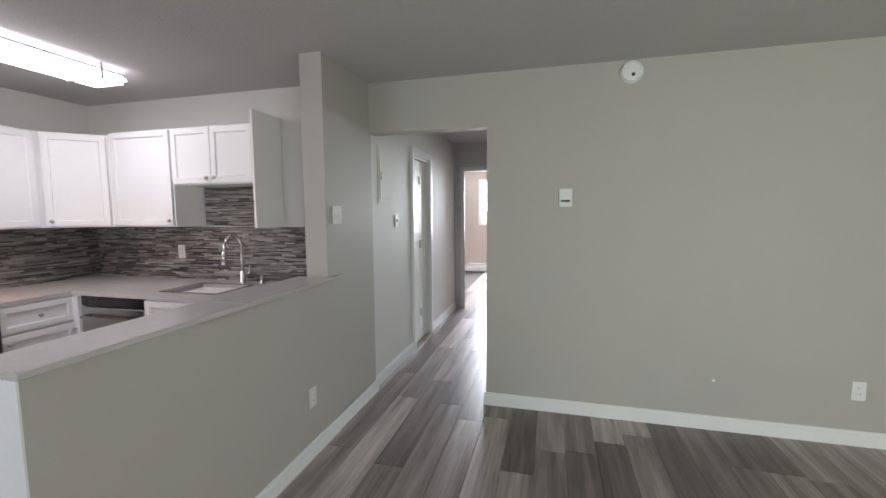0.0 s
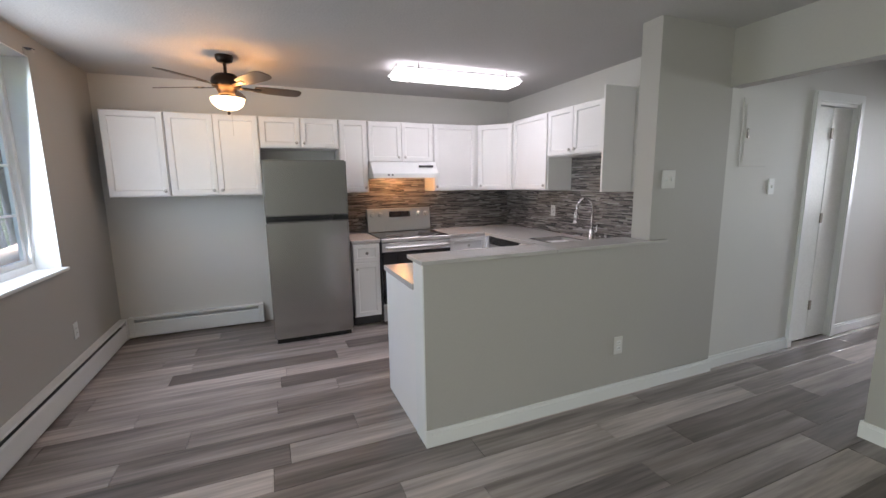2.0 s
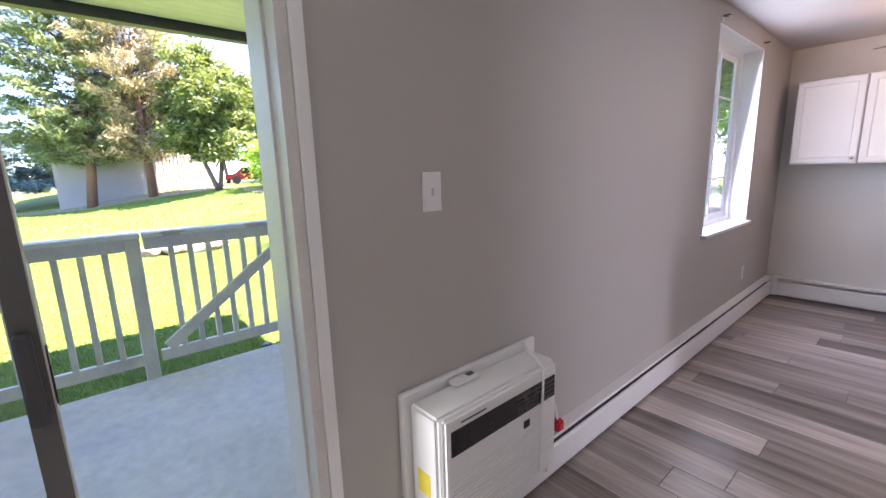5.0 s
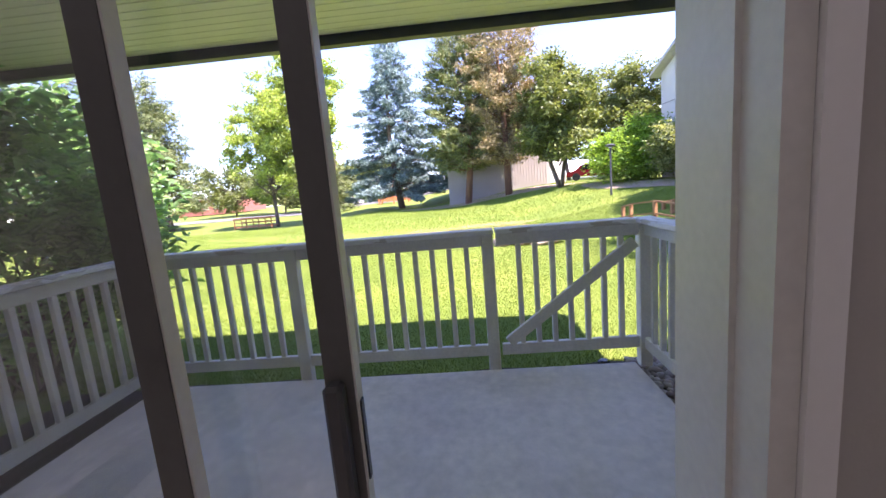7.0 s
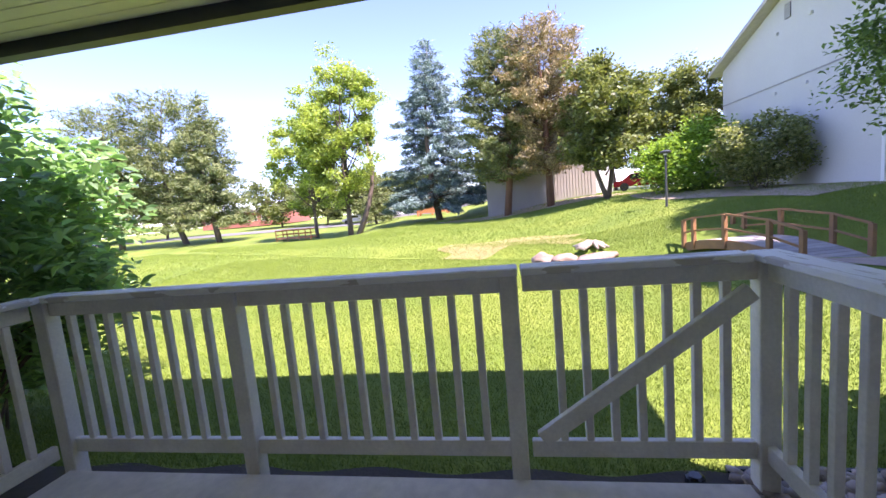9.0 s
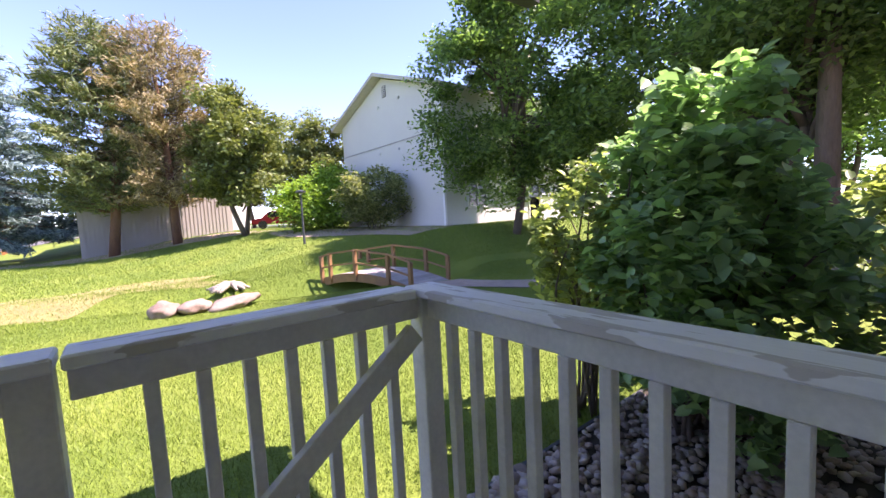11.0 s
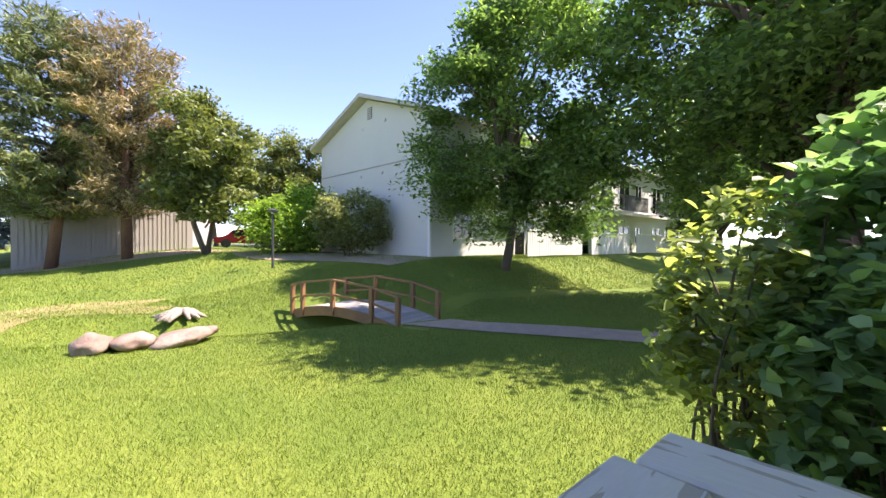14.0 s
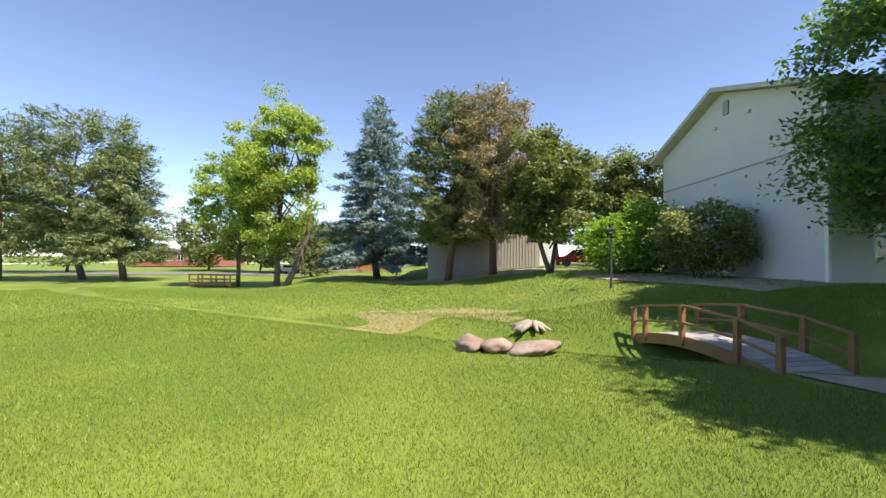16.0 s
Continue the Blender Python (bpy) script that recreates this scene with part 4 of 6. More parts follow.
for k in range(5):
    a = math.radians(12 + 72 * k)
    m = Matrix.Translation((cx, cy, CH - 0.225)) @ Matrix.Rotation(a, 4, "Z") @ Matrix.Rotation(radians(-12), 4, "X")
    bb = bmesh.new()
    outline = [(0.20, 0.045), (0.30, 0.062), (0.48, 0.068), (0.545, 0.058), (0.565, 0.03)]
    outline = outline + [(u, -v) for u, v in reversed(outline)]
    lo = [bb.verts.new(m @ Vector((u, v, -0.003))) for u, v in outline]
    hi = [bb.verts.new(m @ Vector((u, v, 0.003))) for u, v in outline]
    bb.faces.new(lo[::-1])
    bb.faces.new(hi)
    for i in range(len(lo)):
        bb.faces.new([lo[i], lo[(i + 1) % len(lo)], hi[(i + 1) % len(lo)], hi[i]])
    bl = part("blade", bb, BLADE, fan, "dark wooden blade")
    ib = bmesh.new()
    bx(ib, 0.085, 0.25, -0.018, 0.018, -0.010, -0.0035, m)
    part("blade_iron", ib, BRONZE, bl)
part("light_collar", lathe([(0.05, 0), (0.058, -0.008), (0.062, -0.02), (0.06, -0.03), (0.04, -0.03)], (cx, cy, CH - 0.285), 28), BRONZE, fan, smooth=True)
bowl = part("glass_bowl", lathe([(0.122, 0.0), (0.121, -0.018), (0.104, -0.054), (0.066, -0.08), (0.018, -0.09)], (cx, cy, CH - 0.315), 28), BOWL, fan, "glowing frosted glass bowl", smooth=True)
bowl.visible_shadow = False
part("finial", lathe([(0.006, 0.0), (0.012, -0.012), (0.005, -0.025)], (cx, cy, CH - 0.412), 12), BRONZE, fan)
part("pull_chain", rod((cx + 0.02, cy, CH - 0.41), (cx + 0.02, cy, CH - 0.60), 0.0015, 5), NICKEL, fan)

# fluorescent fixture
fx_t = thing("ceiling_light", (3.02, -1.12, 2.33), "long rounded white diffuser light with nickel bands", "ceiling light")
part("base_plate", box(2.44, 3.60, -1.20, -1.04, CH - 0.03, CH - 0.001), WHITE_PLASTIC, fx_t)
db = bmesh.new()
bx(db, 2.41, 3.63, -1.27, -0.97, CH - 0.095, CH - 0.035)
dif = part("diffuser", soft(db, 0.028, 4), DIFFUSER, fx_t, "glowing white acrylic diffuser", smooth=True)
dif.visible_shadow = False
for x in (2.60, 3.44):
    part("band", wall_boxes([(x - 0.006, x + 0.006, -1.277, -1.271, CH - 0.10, CH - 0.002), (x - 0.006, x + 0.006, -0.969, -0.963, CH - 0.10, CH - 0.002), (x - 0.006, x + 0.006, -1.277, -0.963, CH - 0.101, CH - 0.096)]), NICKEL, fx_t)
for y in (-1.275, -0.965):
    part("side_rail", rod((2.46, y, CH - 0.045), (3.58, y, CH - 0.045), 0.005), NICKEL, fx_t)

# bedroom seen through the doorway
bw = thing("window_2", (11.1, -3.3, 1.12), "bright bedroom window with pale curtains", "window", kind="structure")
part("window_frame", wall_boxes([(11.12, 11.18, -4.2, -4.15, 1.12, 2.2), (11.12, 11.18, -2.45, -2.4, 1.12, 2.2), (11.12, 11.18, -4.15, -2.45, 1.12, 1.17), (11.12, 11.18, -4.15, -2.45, 2.15, 2.2), (11.12, 11.18, -3.33, -3.28, 1.17, 2.15)]), TRIM, bw)
pw = part("pane", box(11.14, 11.146, -4.15, -2.45, 1.17, 2.15), GLASS, bw)
pw.visible_shadow = False
heater(pose(11.099, -1.4, 0, 0, 0, -90), 3.9, "white baseboard heater under the bedroom window")

# ---- patio ----
SZ = -0.10
RXW, RYN, RYS = -2.70, -4.00, -7.97
structure("patio_slab", box(RXW + 0.06, -T - 0.001, -7.95, RYN - 0.10, SZ - 0.15, SZ), CONCRETE, "worn grey concrete patio slab")
RT = 1.008   # top of the cap
bal_bm = box(-0.019, 0.019, -0.019, 0.019, 0, 0.80, 0.003)
BAL = bpy.data.meshes.new("baluster")
bal_bm.to_mesh(BAL)
bal_bm.free()
BAL.materials.append(RAIL)


def railing(name, p, q, posts, n, label, cap_over=(0.0, 0.0), gate=False):
    """Wooden railing from p to q (x, y): cap, top and bottom rail, posts and balusters."""
    p, q = Vector((*p, 0)), Vector((*q, 0))
    L = (q - p).length
    d = (q - p) / L
    m = Matrix.Translation(p) @ Matrix.Rotation(math.atan2(d.y, d.x), 4, "Z")
    t = new(name)
    t.empty_display_size = 0.2
    tagged(t, label, "railing")

    def lp(nm, b, bev=0.004, mt=None):
        bm = bmesh.new()
        bx(bm, *b)
        soft(bm, bev)
        return part(nm, bm, mt or RAIL, t)

    lp("cap", (-cap_over[0], L + cap_over[1], -0.07, 0.07, RT - 0.038, RT), 0.006, CAP)
    lp("top_rail", (0.008 if gate else 0.045, L - 0.045, -0.019, 0.019, RT - 0.128, RT - 0.039))
    lp("bottom_rail", (0.008 if gate else 0.045, L - 0.045, -0.019, 0.019, SZ + 0.10, SZ + 0.19))
    for a in posts:
        lp("post", (a - 0.045, a + 0.045, -0.045, 0.045, SZ - 0.12, RT - 0.039), 0.005)
    if gate:
        rise = RT - 0.128 - SZ - 0.26
        ang = math.atan2(rise, L - 0.14)
        bm = bmesh.new()
        ln = math.hypot(rise, L - 0.14)
        mm = Matrix.Translation((0.06, 0.0, SZ + 0.215)) @ Matrix.Rotation(-ang, 4, "Y")
        bx(bm, 0, ln, -0.058, -0.020, -0.042, 0.042, mm)
        part("brace", soft(bm, 0.003), RAIL, t)
    stops = [0.0] + sorted(a for a in posts if 0.05 < a < L - 0.05) + [L]
    for a, b in zip(stops, stops[1:]):
        k = max(1, round((b - a - 0.09) / n))
        for i in range(1, k):
            x = a + 0.045 + (b - a - 0.09) * i / k
            ob = new("baluster", BAL)
            ob.parent = t
            ob.matrix_basis = Matrix.Translation((x, 0, SZ + 0.191)) @ Matrix.Diagonal((1, 1, (RT - 0.128 - SZ - 0.192) / 0.80, 1))
    t.matrix_basis = m
    return t


railing("railing", (RXW, RYS), (RXW, -5.15), (0.0, 1.27, 2.805), 0.135, "weathered greige wooden patio railing facing the lawn", (0.0, 0.035))
railing("gate", (RXW, -5.105), (RXW, RYN), (), 0.125, "weathered greige wooden patio gate with a diagonal brace", (-0.004, -0.08), gate=True)
railing("railing", (RXW, RYN), (-T - 0.01, RYN), (0.0,), 0.128, "weathered greige wooden railing along the cobble bed", (0.04, 0.0))
railing("railing", (RXW + 0.05, RYS), (-T - 0.01, RYS), (), 0.128, "weathered greige wooden railing beside the lilac")

# roof over the patio; its unseen north end is lengthened to shade the railing corner
SOZ = 2.59
soffit = structure("patio_soffit", box(-2.96, -T - 0.01, -14.0, -2.85, SOZ + 0.021, SOZ + 0.03), SOFFIT, "cream vinyl soffit boards over the patio")
SB = bpy.data.meshes.new("soffit_board")
_sb = box(-0.097, 0.0, -14.0, -2.85, 0.0, 0.02, 0.003)
_sb.to_mesh(SB)
_sb.free()
SB.materials.append(SOFFIT)
for k in range(27):
    piece("soffit_board", SB, Matrix.Translation((-T - 0.012 - 0.1025 * k, 0, SOZ)), soffit)
structure("patio_fascia", wall_boxes([(-3.05, -2.96, -14.0, -2.85, SOZ - 0.07, SOZ + 0.20)]), FASCIA, "dark fascia board along the patio roof")
structure("patio_roof", wall_boxes([(-3.05, -T - 0.002, -14.0, -2.85, SOZ + 0.20, SOZ + 0.26)]), ROOF, "brown shingled patio roof")
# outside face of the flat and the storey above
structure("wall_outside", wall_boxes([(-T - 0.03, -T - 0.001, -14, DOOR_Y0 - 0.02, -0.3, 5.6), (-T - 0.03, -T - 0.001, DOOR_Y0 - 0.02, DOOR_Y1 + 0.02, DOOR_H + 0.02, 5.6), (-T - 0.03, -T - 0.001, DOOR_Y1 + 0.02, WY0 - 0.02, -0.3, 5.6), (-T - 0.03, -T - 0.001, WY0 - 0.02, WY1 + 0.02, -0.3, WZ0 - 0.02),
                                      (-T - 0.03, -T - 0.001, WY0 - 0.02, WY1 + 0.02, WZ1 + 0.02, 5.6), (-T - 0.03, -T - 0.001, WY1 + 0.02, 0.3, -0.3, 5.6), (-T, 11.2, 0.17, 0.3, -0.3, 5.6)]), SIDING, "greige siding of the apartment block")
structure("roof_block", wall_boxes([(-0.6, 12, -14.5, 0.7, 5.6, 5.8)]), ROOF, "brown roof of the apartment block")

# ---- lawn and grounds ----


def creek_x(y):
    """Centre line of the dry creek, x as a function of y."""
    v = y - 0.5
    return -10.8 + 0.33 * v - 0.009 * v * v


def ground(x, y):
    """Height of the lawn."""
    h = -0.20 - 0.15 * sm(-4, -10, x)
    q = y - 0.28 * (x + 17)
    h += 1.1 * sm(-4.5, 4.5, q) * sm(-8, -13, x)
    h -= 0.75 * sm(-7, -16, q) * sm(-16, -34, x)
    d = abs(x - creek_x(y)) * 0.9
    if -45 < y < 3.5:
        h -= 0.50 * (1 - sm(0.3, 1.5, d)) * sm(3.5, 1.5, y) * (1 - 0.55 * sm(-3, -9, y))
    h += 1.35 * sm(-3.0, 4.5, y) * sm(-4.0, 1.0, x)
    h += 0.03 * noise.noise(Vector((x * 0.4, y * 0.4, 0.0)))
    return h


def axis(lo, hi, near, fine, coarse):
    v, out = lo, []
    while v < hi:
        out.append(v)
        v += fine + (coarse - fine) * min(1.0, max(0.0, abs(v - near) - 12) / 40)
    return out + [hi]


gx, gy = axis(-160, 60, -8, 0.33, 9), axis(-130, 120, -3, 0.33, 9)
gv = [(x, y, ground(x, y) if not (x > -0.4 and -14 < y < 0.2) else -0.35) for x in gx for y in gy]
ny = len(gy)
gf = [(i * ny + j, (i + 1) * ny + j, (i + 1) * ny + j + 1, i * ny + j + 1) for i in range(len(gx) - 1) for j in range(ny - 1)]
gm = bpy.data.meshes.new("ground")
gm.from_pydata(gv, [], gf)
gm.polygons.foreach_set("use_smooth", [True] * len(gm.polygons))
gm.materials.append(GROUND)
tagged(new("ground", gm), "green mown lawn with a dry creek dip", kind="structure")
far = bmesh.new()
for b in ((-2500, -159, -2500, 2500), (59, 2500, -2500, 2500), (-159, 59, -2500, -129), (-159, 59, 119, 2500)):
    far.faces.new([far.verts.new(c) for c in ((b[0], b[2], -0.9), (b[1], b[2], -0.9), (b[1], b[3], -0.9), (b[0], b[3], -0.9))])
structure("ground_far", far, GROUND, "distant flat ground")


def house(name, x0, x1, y0, y1, zb, eave, peak, wall_m, label, ridge="y", roof_m=None):
    """Gabled block with thick walls, overhanging roof; ridge along y or x."""
    h = thing(name, ((x0 + x1) / 2, (y0 + y1) / 2, zb), label, "building")
    bm = bmesh.new()
    xm, ym = (x0 + x1) / 2, (y0 + y1) / 2
    if ridge == "y":
        prof = [(x0, zb), (x1, zb), (x1, eave), (xm, peak), (x0, eave)]
        a = [bm.verts.new((u, y0, z)) for u, z in prof]
        b = [bm.verts.new((u, y1, z)) for u, z in prof]
    else:
        prof = [(y0, zb), (y1, zb), (y1, eave), (ym, peak), (y0, eave)]
        a = [bm.verts.new((x0, u, z)) for u, z in prof]
        b = [bm.verts.new((x1, u, z)) for u, z in prof]
    for i in range(5):
        bm.faces.new([a[i], a[(i + 1) % 5], b[(i + 1) % 5], b[i]])
    bm.faces.new(a[::-1])
    bm.faces.new(b)
    bmesh.ops.recalc_face_normals(bm, faces=bm.faces)
    part("wall", bm, wall_m, h)
    o = 0.45
    for s in (0, 1):
        rb = bmesh.new()
        if ridge == "y":
            e = x0 if s == 0 else x1
            dx = -o if s == 0 else o
            sl = (peak - eave) / abs(xm - e)
            pts = [(e + dx, eave - o * sl + 0.03), (xm, peak + 0.03), (xm, peak + 0.20), (e + dx, eave - o * sl + 0.18)]
            v0 = [rb.verts.new((u, y0 - o, z)) for u, z in pts]
            v1 = [rb.verts.new((u, y1 + o, z)) for u, z in pts]
        else:
            e = y0 if s == 0 else y1
            dx = -o if s == 0 else o
            sl = (peak - eave) / abs(ym - e)
            pts = [(e + dx, eave - o * sl + 0.03), (ym, peak + 0.03), (ym, peak + 0.20), (e + dx, eave - o * sl + 0.18)]
            v0 = [rb.verts.new((x0 - o, u, z)) for u, z in pts]
            v1 = [rb.verts.new((x1 + o, u, z)) for u, z in pts]
        for i in range(4):
            rb.faces.new([v0[i], v0[(i + 1) % 4], v1[(i + 1) % 4], v1[i]])
        rb.faces.new(v0[::-1])
        rb.faces.new(v1)
        bmesh.ops.recalc_face_normals(rb, faces=rb.faces)
        part("roof", rb, roof_m or ROOF, h)
    return h


gable = house("apartment_building", -22.9, -14.05, 5.3, 42, 0.2, 6.15, 7.65, STUCCO, "pale grey two-storey apartment building with a gable", "y", mat("pale_roof_edge", (0.50, 0.48, 0.43), 0.8))
taupe = house("apartment_building", -44, -31.0, -6.6, 1.0, -0.2, 5.0, 6.4, TAUPE, "taupe apartment building behind the pines", "x")
beige = house("apartment_building", -0.75, 14, 4.6, 7.6, 0.6, 6.9, 8.4, BEIGE, "beige apartment building with vertical grooved siding", "x")

# ---- plants ----


def leaves(name, pts, size, aspect, material, parent, seed, up=0.5, label="", jitter=0.35, axis_dirs=None, fine=False):
    """One mesh of many small folded leaves at pts. up: how far they face the sky. axis_dirs: the way each leaf points."""
    rng = np.random.default_rng(seed)
    n = len(pts)
    nrm = rng.normal(size=(n, 3))
    nrm[:, 2] = np.abs(nrm[:, 2]) + up * 2.0
    nrm /= np.linalg.norm(nrm, axis=1)[:, None]
    ax = rng.normal(size=(n, 3)) if axis_dirs is None else axis_dirs + rng.normal(size=(n, 3)) * 0.45
    ax -= nrm * (ax * nrm).sum(1)[:, None]
    ax /= np.linalg.norm(ax, axis=1)[:, None] + 1e-9
    sd = np.cross(nrm, ax)
    s = size * (1 + jitter * rng.uniform(-1, 1, n))[:, None]
    if fine:
        # two halves folded along the midrib, broad near the stalk
        v = np.empty((n, 6, 3))
        v[:, 0] = pts - ax * s * 0.5
        v[:, 1] = pts - ax * s * 0.22 + sd * s * aspect * 0.46 + nrm * s * 0.10
        v[:, 2] = pts + ax * s * 0.12 + sd * s * aspect * 0.40 + nrm * s * 0.09
        v[:, 3] = pts + ax * s * 0.5 - nrm * s * 0.12
        v[:, 4] = pts + ax * s * 0.12 - sd * s * aspect * 0.40 + nrm * s * 0.09
        v[:, 5] = pts - ax * s * 0.22 - sd * s * aspect * 0.46 + nrm * s * 0.10
        i = np.arange(n)[:, None] * 6
        me = bpy.data.meshes.new(name)
        me.vertices.add(6 * n)
        me.vertices.foreach_set("co", v.reshape(-1))
        me.loops.add(8 * n)
        me.loops.foreach_set("vertex_index", (i + np.array((0, 1, 2, 3, 0, 3, 4, 5))).reshape(-1))
        me.polygons.add(2 * n)
        me.polygons.foreach_set("loop_start", np.arange(0, 8 * n, 4))
        return leaf_object(name, me, material, parent, label)
    v = np.empty((n, 4, 3))
    v[:, 0] = pts - ax * s * 0.5
    v[:, 1] = pts + sd * s * aspect * 0.5 + nrm * s * 0.06
    v[:, 2] = pts + ax * s * 0.5 - nrm * s * 0.08
    v[:, 3] = pts - sd * s * aspect * 0.5 + nrm * s * 0.06
    me = bpy.data.meshes.new(name)
    me.vertices.add(4 * n)
    me.vertices.foreach_set("co", v.reshape(-1))
    me.loops.add(4 * n)
    me.loops.foreach_set("vertex_index", np.arange(4 * n))
    me.polygons.add(n)
    me.polygons.foreach_set("loop_start", np.arange(0, 4 * n, 4))
    return leaf_object(name, me, material, parent, label)


def leaf_object(name, me, material, parent, label):
    me.update(calc_edges=True)
    me.materials.append(material)
    ob = new(name, me)
    if parent is not None:
        ob.parent = parent
        ob.matrix_parent_inverse = Matrix.Translation(-parent.location)
    ob["kind"] = "stuff"
    if label:
        ob["label"] = label
    return ob


def limb(bm, p, q, r0, r1, rng, sag=0.12, n=7, seg=5):
    p, q = np.array(p, float), np.array(q, float)
    L = np.linalg.norm(q - p)
    pts, rr = [], []
    w = rng.normal(size=3) * 0.06 * L
    for k in range(seg + 1):
        t = k / seg
        c = p + (q - p) * t + w * math.sin(math.pi * t) + np.array((0, 0, sag * L * math.sin(math.pi * t)))
        pts.append(tuple(c))
        rr.append(r0 + (r1 - r0) * t)
    tube(pts, rr, n, bm)


def broadleaf(name, x, y, h, trunk_h, r, label, leaf_m, seed, n_leaf, leaf, clumps=90, lean=(0, 0), squash=1.0, trunk_r=0.16, bark=None, forks=1, zc=0.56, droop=0.0, z=None, category="tree", aspect=0.5, clump_r=0.16, shift=(0, 0), gaps=0.0):
    """Tapered trunk with limbs, and a crown of leaf clumps in an uneven envelope."""
    rng = np.random.default_rng(seed)
    z = ground(x, y) - 0.05 if z is None else z
    t = thing(name, (x, y, z), label, category)
    bm = bmesh.new()
    top = np.array((x + lean[0], y + lean[1], z + h * 0.72))
    ch = (h - trunk_h) / 2
    cen = np.array((x + lean[0] * 0.6 + shift[0], y + lean[1] * 0.6 + shift[1], z + trunk_h + ch))
    for k in range(forks):
        off = np.array((rng.normal(), rng.normal(), 0)) * (0.0 if forks == 1 else trunk_r * 1.5)
        limb(bm, (x + off[0], y + off[1], z), top + off * 2.2, trunk_r, trunk_r * 0.25, rng, 0.0, 10, 8)
    d = rng.normal(size=(clumps * 4, 3))
    d /= np.linalg.norm(d, axis=1)[:, None]
    rad = rng.uniform(0.25, 1.0, len(d)) ** 0.55
    wob = np.array([noise.noise(Vector(tuple(u * 1.7)) + Vector((seed, 0, 0))) for u in d])
    c = d * (rad * (1 + 0.30 * wob))[:, None]
    if gaps:
        keep = np.array([noise.noise(Vector(tuple(u * 2.3)) + Vector((0, seed, 3))) for u in c]) > -0.25 + gaps * 0.3
        c = c[keep]
    c = c[:clumps] * np.array((r, r * squash, ch))
    c[:, 2] -= droop * (c[:, 0] ** 2 + c[:, 1] ** 2) / (r * r) * ch * 0.5
    c += cen
    for q in c[:: max(1, clumps // 26)]:
        f = rng.uniform(0.25, 0.75)
        base = np.array((x, y, z)) + (top - np.array((x, y, z))) * max(f, trunk_h / (h * 0.72) * 0.8)
        limb(bm, base, q, trunk_r * 0.34, 0.012, rng, 0.08, 6, 5)
    part("trunk", bm, bark or BARK, t, smooth=True)
    per = n_leaf // len(c)
    cr = r * clump_r
    pts = (c[:, None, :] + np.clip(rng.normal(size=(len(c), per, 3)), -1.7, 1.7) * cr * rng.uniform(0.6, 1.3, (len(c), 1, 1)) * np.array((1, 1, 0.62))).reshape(-1, 3)
    gz = z + 0.15
    pts[:, 2] = np.maximum(pts[:, 2], gz)
    leaves("crown", pts, leaf, aspect, leaf_m, t, seed + 1, 0.35)
    return t


def conifer(name, x, y, h, r, label, leaf_m, seed, n_leaf, needle, trunk_h, taper, bark, density=1.0, tuft=0.22, z=None, aspect=0.16, round_top=False, levels=26):
    """Straight trunk, whorls of branches, tufts of needles along them."""
    rng = np.random.default_rng(seed)
    z = ground(x, y) - 0.05 if z is None else z
    t = thing(name, (x, y, z), label, "tree")
    bm = bmesh.new()
    limb(bm, (x, y, z), (x + rng.normal() * 0.15, y + rng.normal() * 0.15, z + h * 0.97), 0.017 * h + 0.06, 0.02, rng, 0, 9, 8)
    cents, dirs, wts = [], [], []
    for k in range(levels):
        f = k / (levels - 1)
        zz = trunk_h + (h - trunk_h) * f
        prof = (1 - f) ** taper if not round_top else math.sqrt(max(0.02, 1 - (abs(f - 0.38) / 0.64) ** 2.2))
        m = rng.integers(5, 8)
        a0 = rng.uniform(0, 6.28)
        for j in range(m):
            a = a0 + 6.283 * j / m + rng.normal() * 0.25
            L = r * prof * rng.uniform(0.62, 1.12) + 0.12
            dip = (-0.10 if not round_top else 0.22) * L + rng.normal() * 0.1
            e = np.array((math.cos(a) * L, math.sin(a) * L, dip))
            b = np.array((x, y, z + zz))
            if L > 0.5:
                limb(bm, b, b + e, 0.035 * (1 - f) + 0.012, 0.008, rng, 0.05, 5, 3)
            s = max(2, int(L / 0.32))
            for q in range(s):
                u = 0.25 + 0.75 * (q + rng.uniform()) / s
                cents.append(b + e * u + rng.normal(size=3) * (0.06, 0.06, 0.05))
                dirs.append(e / (np.linalg.norm(e) + 1e-6))
                wts.append(0.5 + L * u)
    part("trunk", bm, bark, t, smooth=True)
    cents, dirs, wts = np.array(cents), np.array(dirs), np.array(wts)
    idx = rng.choice(len(cents), n_leaf, p=wts / wts.sum())
    pts = cents[idx] + rng.normal(size=(n_leaf, 3)) * tuft * np.array((1, 1, 0.55))
    pts[:, 2] = np.maximum(pts[:, 2], z + 0.3)
    leaves("crown", pts, needle, aspect, leaf_m, t, seed + 1, 0.15, axis_dirs=dirs[idx] * 0.8 + np.array((0, 0, 0.25)))
    return t


# the conifers and locusts across the lawn
conifer("spruce_tree", -36.4, -11.1, 14.9, 4.7, "tall blue spruce with drooping layered branches", LEAF_SPRUCE, 11, 52000, 0.42, 1.6, 0.62, BARK, levels=30, tuft=0.2)
conifer("pine_tree", -29.4, -5.2, 11.9, 2.9, "olive green pine beside the taupe building", LEAF_PINE, 12, 30000, 0.36, 2.4, 0.6, PINE_BARK, round_top=True)
conifer("pine_tree", -28.2, -2.4, 11.3, 3.0, "pine with browning needles and orange bark", LEAF_PINE_BROWN, 13, 26000, 0.34, 2.2, 0.6, PINE_BARK, round_top=True)
